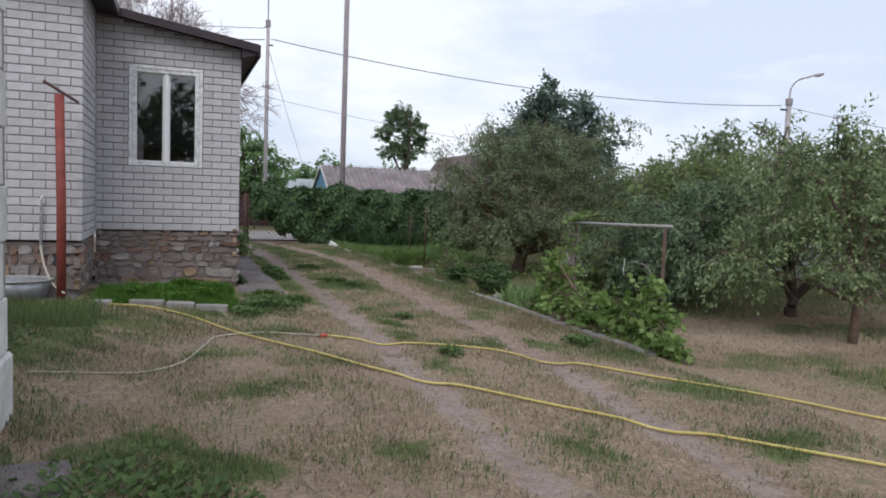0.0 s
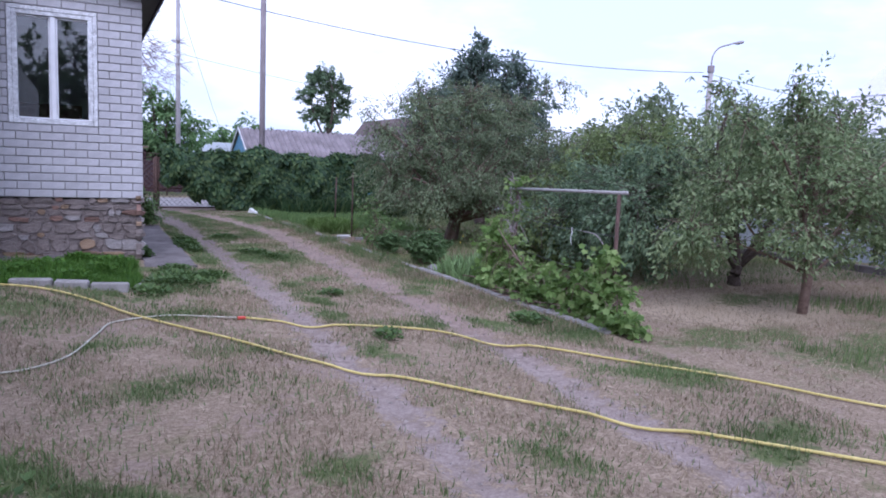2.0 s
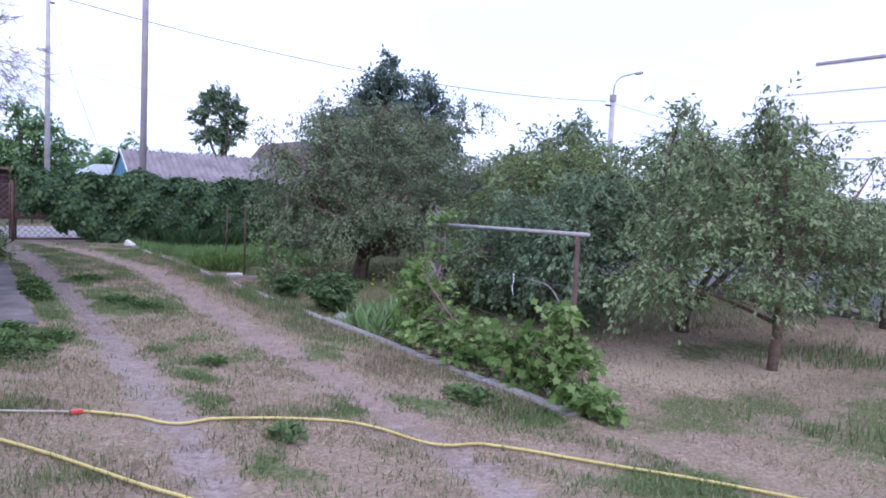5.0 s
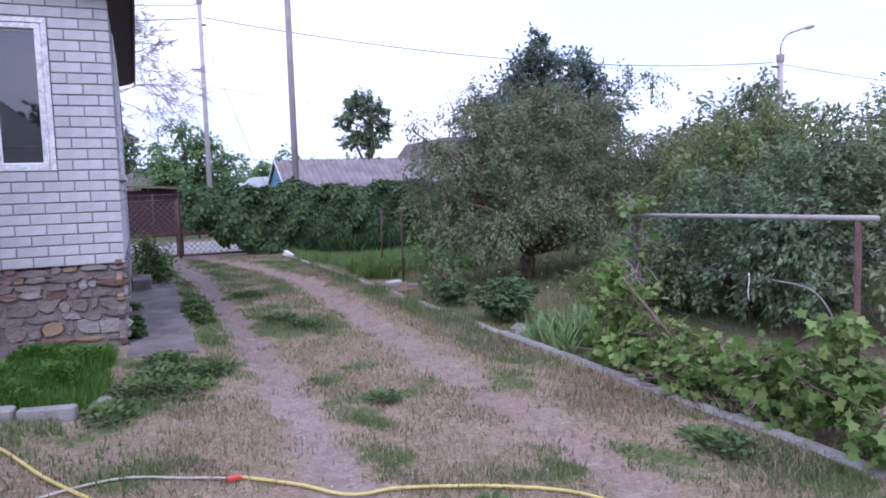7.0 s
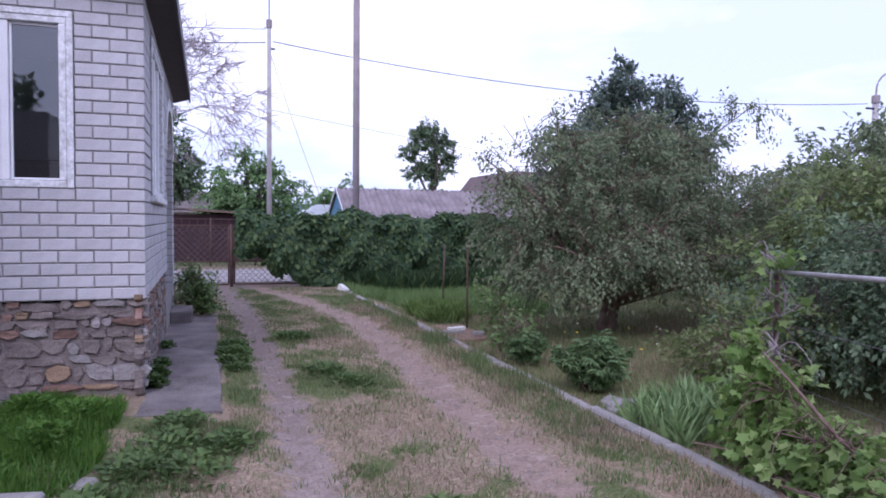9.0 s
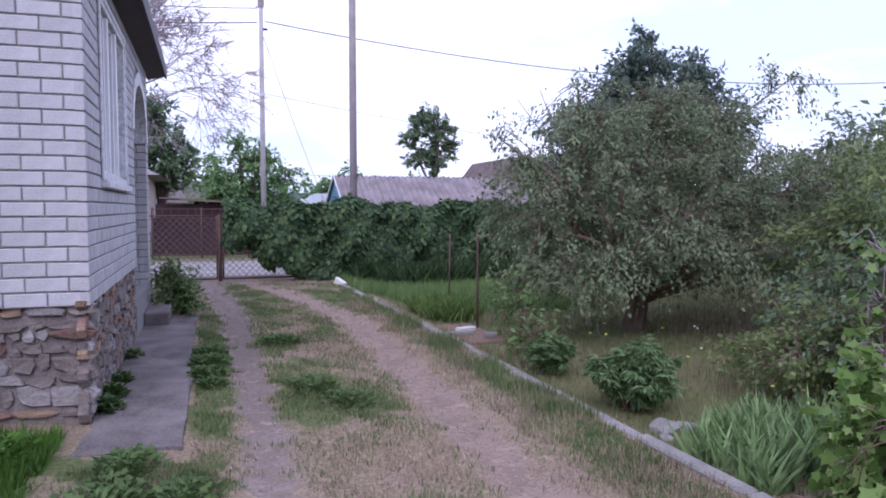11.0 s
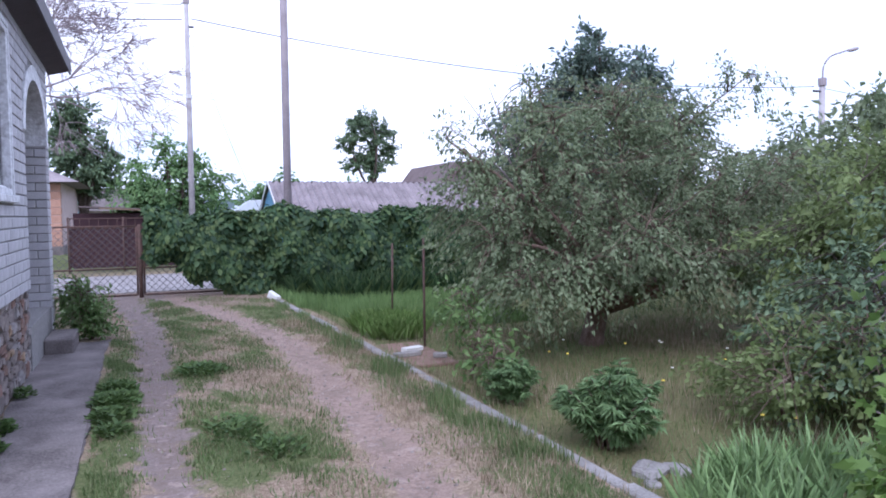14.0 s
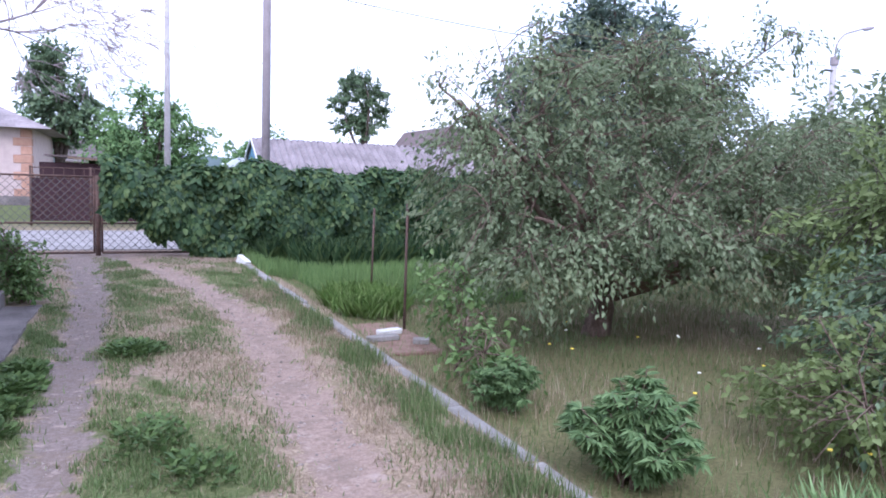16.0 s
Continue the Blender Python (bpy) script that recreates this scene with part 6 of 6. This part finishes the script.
# white house with a huge sheet roof, maroon wall and pale fence
wh = thing("white_house", "house with a huge white banded sheet roof", "house", (0, 0, 0))
lo0, lo1, hi0, hi1 = Vector((21.6, 8.0, 1.8)), Vector((22.6, -20, 1.8)), Vector((27.0, 6.4, 6.95)), Vector((27.4, -20, 6.95))
for k in range(4):
    t0, t1 = k / 4, (k + 1) / 4 + 0.01
    up = Vector((-0.7, 0, 0.7)) * 0.05
    c = [lo0.lerp(hi0, t0) + up, lo1.lerp(hi1, t0) + up, lo1.lerp(hi1, t1), lo0.lerp(hi0, t1)]
    bm = bmesh.new()
    a = [bm.verts.new(v) for v in c]
    b = [bm.verts.new(v + Vector((0.03, 0, -0.05))) for v in c]
    bm.faces.new(a)
    bm.faces.new(b[::-1])
    for i in range(4):
        bm.faces.new([a[i], b[i], b[(i + 1) % 4], a[(i + 1) % 4]])
    bmesh.ops.recalc_face_normals(bm, faces=bm.faces)
    part("roof_course", bm, M_WHITEROOF, wh)
part_mesh("ridge_cap", tubes([([(27.0, 6.45, 6.97), (27.4, -20, 6.97)], 0.09)], 6), M_POLEW, wh, "dark ridge cap")
part("wall", box(22.9, -19, -0.1, 31, 7.3, 1.85), M_MAROON, wh)
part("gutter", box(21.7, -20, 1.72, 21.85, 7.9, 1.84, 0.02), M_WHITEST, wh)
pf = thing("pale_fence", "low pale blue-grey sheet fence on concrete footing", "fence", (10.8, 0, -0.1))
for k in range(9):
    y = -14 + 2.0 * k
    part("panel", box(-0.015, y + 0.03, 0.1, 0.015, y + 1.97, 0.72, 0.004), M_WALLBLUE, pf)
    rail("post", (0, y, -0.1), (0, y, 0.8), 0.035, M_ZINC, pf)
part("footing", box(-0.08, -14, -0.1, 0.08, 4, 0.06, 0.01), M_CONC, pf)

# ---------------------------------------------------------------- far trees
tree("ash_tree", "bright green broad tree across the street", "tree", (2.1, 23.2, -0.1), (0.16, 1.2),
     [(2.0, 23.2, 2.4, 1.3, 1.2, 1.2), (1.1, 23.2, 2.1, 0.9, 0.9, 0.9), (3.4, 23.4, 2.3, 0.95, 1.0, 0.9), (2.3, 23.2, 1.4, 1.6, 1.0, 0.7), (1.9, 23.1, 3.8, 0.5, 0.5, 0.5), (3.0, 23.4, 3.4, 0.4, 0.4, 0.6), (0.9, 23.2, 3.2, 0.35, 0.35, 0.35), (2.5, 23.1, 3.3, 0.5, 0.5, 0.4)],
     300, 30, 0.17, M_BARK, L_FAR, 101, 0.34, 0.3, 0.5, 120)
tree("poplar_tree", "tall narrow dark poplar far behind", "tree", (-1.6, 37, -0.1), (0.25, 1.5),
     [(-1.7, 37, 4.8, 1.5, 1.2, 1.6), (-1.9, 37, 6.5, 1.0, 1.0, 1.2), (-1.0, 37, 3.5, 1.3, 1.2, 1.3), (-0.4, 37, 4.6, 0.6, 0.6, 0.9), (-2.6, 37, 5.8, 0.7, 0.7, 0.8)],
     260, 30, 0.24, M_BARK, L_DARK, 102, 0.42, 0.2, 0.55, 80)
tree("elm_tree", "solitary dark tree with gaps in its crown", "tree", (15.4, 41.5, -0.1), (0.28, 3.4),
     [(14.6, 41.4, 7.0, 0.85, 0.8, 1.2), (15.9, 41.5, 6.6, 0.75, 0.8, 1.0), (13.7, 41.5, 6.1, 0.6, 0.7, 0.6), (15.3, 41.5, 5.2, 1.1, 0.9, 0.7), (16.6, 41.5, 5.4, 0.5, 0.6, 0.7), (14.2, 41.5, 4.7, 0.9, 0.8, 0.45), (15.6, 41.5, 4.3, 0.8, 0.7, 0.5), (15.2, 41.5, 7.6, 0.4, 0.5, 0.5)],
     170, 56, 0.2, M_BARK, L_DARK, 103, 0.34, 0.2, 0.55, 90, limb=0.2)
for k, (x, y, s) in enumerate(((12.6, 62, 1.5), (24, 70, 1.6), (-6, 70, 1.8), (34, 60, 1.7), (18, 48, 0.9), (22, 36, 1.0), (26, 40, 1.1))):
    tree("far_tree", "distant round tree among the village roofs", "tree", (x, y, -0.1), (0.2, 1.0),
         [(x, y, 2.2 * s, 1.8 * s, 1.5 * s, 1.3 * s), (x + 1.4 * s, y, 1.9 * s, 1.2 * s, 1.2 * s, 1.0 * s), (x - 1.2 * s, y, 1.8 * s, 1.2 * s, 1.2 * s, 1.0 * s)],
         120, 26, 0.32, M_BARK, L_FAR, 110 + k, 0.5, 0.2, 0.6, 20, group="distant trees")
# trees behind the start, seen mirrored in the window
for k, (x, y) in enumerate(((-6.5, -20), (-1.0, -23), (4.0, -20))):
    tree("garden_tree", "broad leafy tree at the far end of the yard", "tree", (x, y, -0.1), (0.15, 1.2),
         [(x, y, 4.2, 2.2, 2.0, 2.2), (x + 1.5, y, 3.4, 1.6, 1.4, 1.8), (x - 1.4, y, 3.3, 1.6, 1.4, 1.7)], 200, 26, 0.26, M_BARK, L_DARK, 130 + k, 0.45, 0.2, 0.6, 20, group="yard trees")


def bare_tree(at, h, seed):
    """A leafless tree of forked limbs and hanging twigs."""
    r = np.random.default_rng(seed)
    root = thing("bare_tree", "leafless pale grey tree with fine twigs", "tree", at)
    paths, stem = [], []

    def grow(p, d, ln, rad, depth):
        q = p + d * ln * 0.5 + r.normal(0, 0.04, 3) * ln
        e = p + d * ln + r.normal(0, 0.06, 3) * ln
        if depth < 6 and e[2] < 2.9:
            return
        (stem if depth > 4 else paths).append((smooth_path([p, q, e], 3), np.linspace(rad, rad * 0.6, 7)))
        if depth > 0:
            for _ in range(4 if depth != 5 else 3):
                nd = d + r.normal(0, 0.5, 3) + np.array([0.03, -0.02, 0.05 if depth > 3 else -0.12])
                grow(e, nd / np.linalg.norm(nd), ln * (0.60 + 0.2 * r.random()), max(rad * 0.52, 0.008), depth - 1)

    grow(np.zeros(3), np.array([0.18, 0, 0.98]), h * 0.42, 0.13, 6)
    part_mesh("trunk", tubes(stem, 7), M_TWIG, root, smooth=True)
    part_mesh("twig_crown", tubes(paths, 4), M_TWIG, root, "fine bare twigs", smooth=True)


bare_tree((-3.3, 14.5, -0.1), 6.6, 9)

# ---------------------------------------------------------------- bricks and stones of the house walls
BRICK_MESH = {}


def brick_mesh(w, h=0.088, d=0.06, tag="brick"):
    """A brick whose front edges are chamfered; x across, front at y = 0 facing -y."""
    key = (round(w, 3), round(h, 3), tag)
    if key not in BRICK_MESH:
        c = 0.005
        V = [(0, d, 0), (w, d, 0), (w, d, h), (0, d, h), (0, c, 0), (w, c, 0), (w, c, h), (0, c, h), (c, 0, c), (w - c, 0, c), (w - c, 0, h - c), (c, 0, h - c)]
        Fc = [(8, 9, 10, 11)]
        for a, b in ((0, 4), (4, 8)):
            Fc += [(a + i, a + (i + 1) % 4, b + (i + 1) % 4, b + i) for i in range(4)]
        me = bpy.data.meshes.new("brick")
        me.from_pydata(V, [], Fc)
        BRICK_MESH[key] = me
    return BRICK_MESH[key]


def courses(length, z0, rows, first, free):
    """Running bond: yields across, z, width. first: width of the first brick in even rows. free(a, b, z) cuts openings: returns spans that are brick."""
    for k in range(rows):
        z = z0 + 0.1 * k + 0.006
        u = 0.0
        w = 0.25 if (k + first) % 2 == 0 else 0.12
        while u < length - 0.03:
            e = min(u + w, length)
            for a, b in free(u, e, z):
                if b - a > 0.025:
                    yield a, z, b - a
            u, w = e + 0.01, 0.25


def cut(openings):
    def f(a, b, z):
        spans = [(a, b)]
        for lo, hi, zlo, zhi in openings:
            if z + 0.088 > zlo + 0.01 and z < zhi - 0.01:
                spans = [(s, min(e, lo - 0.006)) for s, e in spans if s < lo - 0.006] + [(max(s, hi + 0.006), e) for s, e in spans if e > hi + 0.006]
        return spans
    return f


def lay(parent, place, items, material, joined, near, top=None):
    """Bricks as parts of a wall; those past `near` of them are joined into one part. place(a, w): matrix of a brick whose left end is at a."""
    r = np.random.default_rng(len(items))
    single, rest = items[:near], items[near:]
    for a, z, w in single:
        h = 0.088
        if top is not None:
            h = min(h, top(a, w) - z)
            if h < 0.02:
                continue
        me = brick_mesh(w, h)
        if not me.materials:
            me.materials.append(material)
        ob = new("brick", me)
        ob.parent = parent
        ob.matrix_local = place(a, w) @ Matrix.Translation((0, r.normal(0, 0.0012), z)) @ Matrix.Rotation(r.normal(0, 0.0025), 4, "Y")
    if rest:
        bm = bmesh.new()
        V, Fc = [], []
        for a, z, w in rest:
            h = 0.088 if top is None else min(0.088, top(a, w) - z)
            if h < 0.02:
                continue
            src = brick_mesh(w, h)
            m = place(a, w) @ Matrix.Translation((0, r.normal(0, 0.0012), z))
            o = len(V)
            V += [tuple(m @ v.co) for v in src.vertices]
            Fc += [tuple(o + i for i in p.vertices) for p in src.polygons]
        bm.free()
        me = bpy.data.meshes.new("brick_rest")
        me.from_pydata(V, [], Fc)
        tagged(part_mesh("brick_rest", me, joined, parent), kind="stuff")


# front: measured from the corner leftwards
items = list(courses(1.90, PL, 31, 0, cut([(-WX1 - 0.05, -WX0 + 0.05, WZ0, WZ1 + 0.05)])))
lay(wall_front, lambda a, w: Matrix.Translation((-a - w, 0, 0)), items, M_BRICK, M_BRICKJ, 400, lambda a, w: roof_z(-a) - 0.01)
# side: from the corner along y, facing +x
turn = Matrix.Rotation(radians(90), 4, "Z")
mid_y, half = (AY0 + AY1) / 2, (AY1 - AY0) / 2


def side_free(a, b, z):
    ops = [(SY0 - 0.06, SY1 + 0.06, SZ0 - 0.065, SZ1 + 0.05)]
    if z < ASPR:
        ops.append((AY0, AY1, -1, ASPR + 0.2))
    elif z < ASPR + ARISE + 0.14:
        s = math.sqrt(max(0.0, 1 - ((z - ASPR) / (ARISE + 0.14)) ** 2)) * (half + 0.14)
        ops.append((mid_y - s, mid_y + s, z - 1, z + 1))
    return cut(ops)(a, b, z)


items = [i for i in courses(PIER, PL, 27, 1, side_free)]
items.sort(key=lambda i: i[0])
lay(wall_side, lambda a, w: Matrix.Translation((0, a, 0)) @ turn, items, M_BRICK, M_BRICKJ, 300, lambda a, w: roof_z(0) - 0.01)
# the lower part of the pier, and its face inside the opening
items = list(courses(PIER - AY1, -0.08, 8, 0, lambda a, b, z: [(a, b)]))
lay(wall_side, lambda a, w: Matrix.Translation((0, AY1 + a, 0)) @ turn, items, M_BRICK, M_BRICKJ, 100)
items = list(courses(0.29, -0.08, 24, 1, lambda a, b, z: [(a, b)]))
lay(wall_side, lambda a, w: Matrix.Translation((-a - w - 0.004, AY1, 0)), items, M_BRICK, M_BRICKJ, 100)
# wing: front and return
items = list(courses(4.6, 0.66, 38, 1, lambda a, b, z: [(a, b)]))
items.sort(key=lambda i: i[0])
lay(wall_wing, lambda a, w: Matrix.Translation((X_IN - a - w, Y_WING, 0)), items, M_BRICK, M_BRICKJ, 260, lambda a, w: roof_z(X_IN - a) - 0.01)
items = list(courses(-Y_WING - 0.002, 0.66, 30, 0, lambda a, b, z: [(a, b)]))
lay(wall_wing, lambda a, w: Matrix.Translation((X_IN, Y_WING + a, 0)) @ turn, items, M_BRICK, M_BRICKJ, 40, lambda a, w: roof_z(X_IN) - 0.01)
# large blocks of the outbuilding, facing the drive
for k in range(8):
    u = 0.0 if k % 2 else -0.3
    while u < 7.6:
        a, b = max(0, u), min(7.9, u + 0.6)
        bm = box(-0.02, a + 0.006, 0, 0.012, b - 0.006, 0.325, 0.006)
        ob = part("block", bm, M_WHITEST, wall_annex)
        ob.location = (-1.835, -13.9 + a - a, 0.302 + 0.335 * k)
        u += 0.6


# rubble plinth
def rubble(parent, length, height, place, seed, z0):
    r = np.random.default_rng(seed)
    z = z0
    while z < z0 + height - 0.05:
        h = min(0.045 + 0.10 * r.random(), z0 + height - z)
        u = -0.02
        while u < length:
            w = min(0.07 + 0.24 * r.random() ** 1.5, length + 0.02 - u)
            if w > 0.05:
                n = 8
                base = np.array([(-1, -1), (0, -1), (1, -1), (1, 0), (1, 1), (0, 1), (-1, 1), (-1, 0)], float)
                base += r.normal(0, 0.13, (n, 2)) - base * (r.random((n, 1)) * 0.42) * (np.abs(base).sum(1, keepdims=True) > 1)
                px, pz = base[:, 0] * w * 0.5, base[:, 1] * h * 0.5
                dep = 0.004 + 0.014 * r.random()
                bm = bmesh.new()
                rings = []
                for s, y in ((1.02, 0.05), (0.99, -dep * 0.4), (0.90, -dep - 0.004 * r.random())):
                    rings.append([bm.verts.new((x * s, y + r.normal(0, 0.004), q * s)) for x, q in zip(px, pz)])
                for p, q in zip(rings, rings[1:]):
                    for i in range(n):
                        bm.faces.new([p[i], p[(i + 1) % n], q[(i + 1) % n], q[i]])
                bm.faces.new(rings[-1])
                bmesh.ops.recalc_face_normals(bm, faces=bm.faces)
                pick = r.random()
                ob = part("stone", bm, M_STONE_RED if pick < 0.12 else M_STONE_TAN if pick < 0.19 else M_STONE_PALE if pick < 0.36 else M_STONE, parent)
                ob.matrix_local = place(u + w / 2) @ Matrix.Translation((0, 0, z + h / 2 + r.normal(0, 0.012)))
            u += w + 0.012
        z += h + 0.012


rubble(plinth, 1.90, PL + 0.02, lambda a: Matrix.Translation((-a, 0.035, 0)), 3, -0.02)
rubble(plinth, AY0, PL + 0.1, lambda a: Matrix.Translation((-0.035, a, 0)) @ turn, 4, -0.08)
rubble(plinth_wing, 4.6, 0.56, lambda a: Matrix.Translation((X_IN - a, Y_WING + 0.035, 0)), 5, 0.08)
rubble(plinth_wing, 1.5, 0.56, lambda a: Matrix.Translation((X_IN - 0.035, Y_WING + a, 0)) @ turn, 6, 0.08)
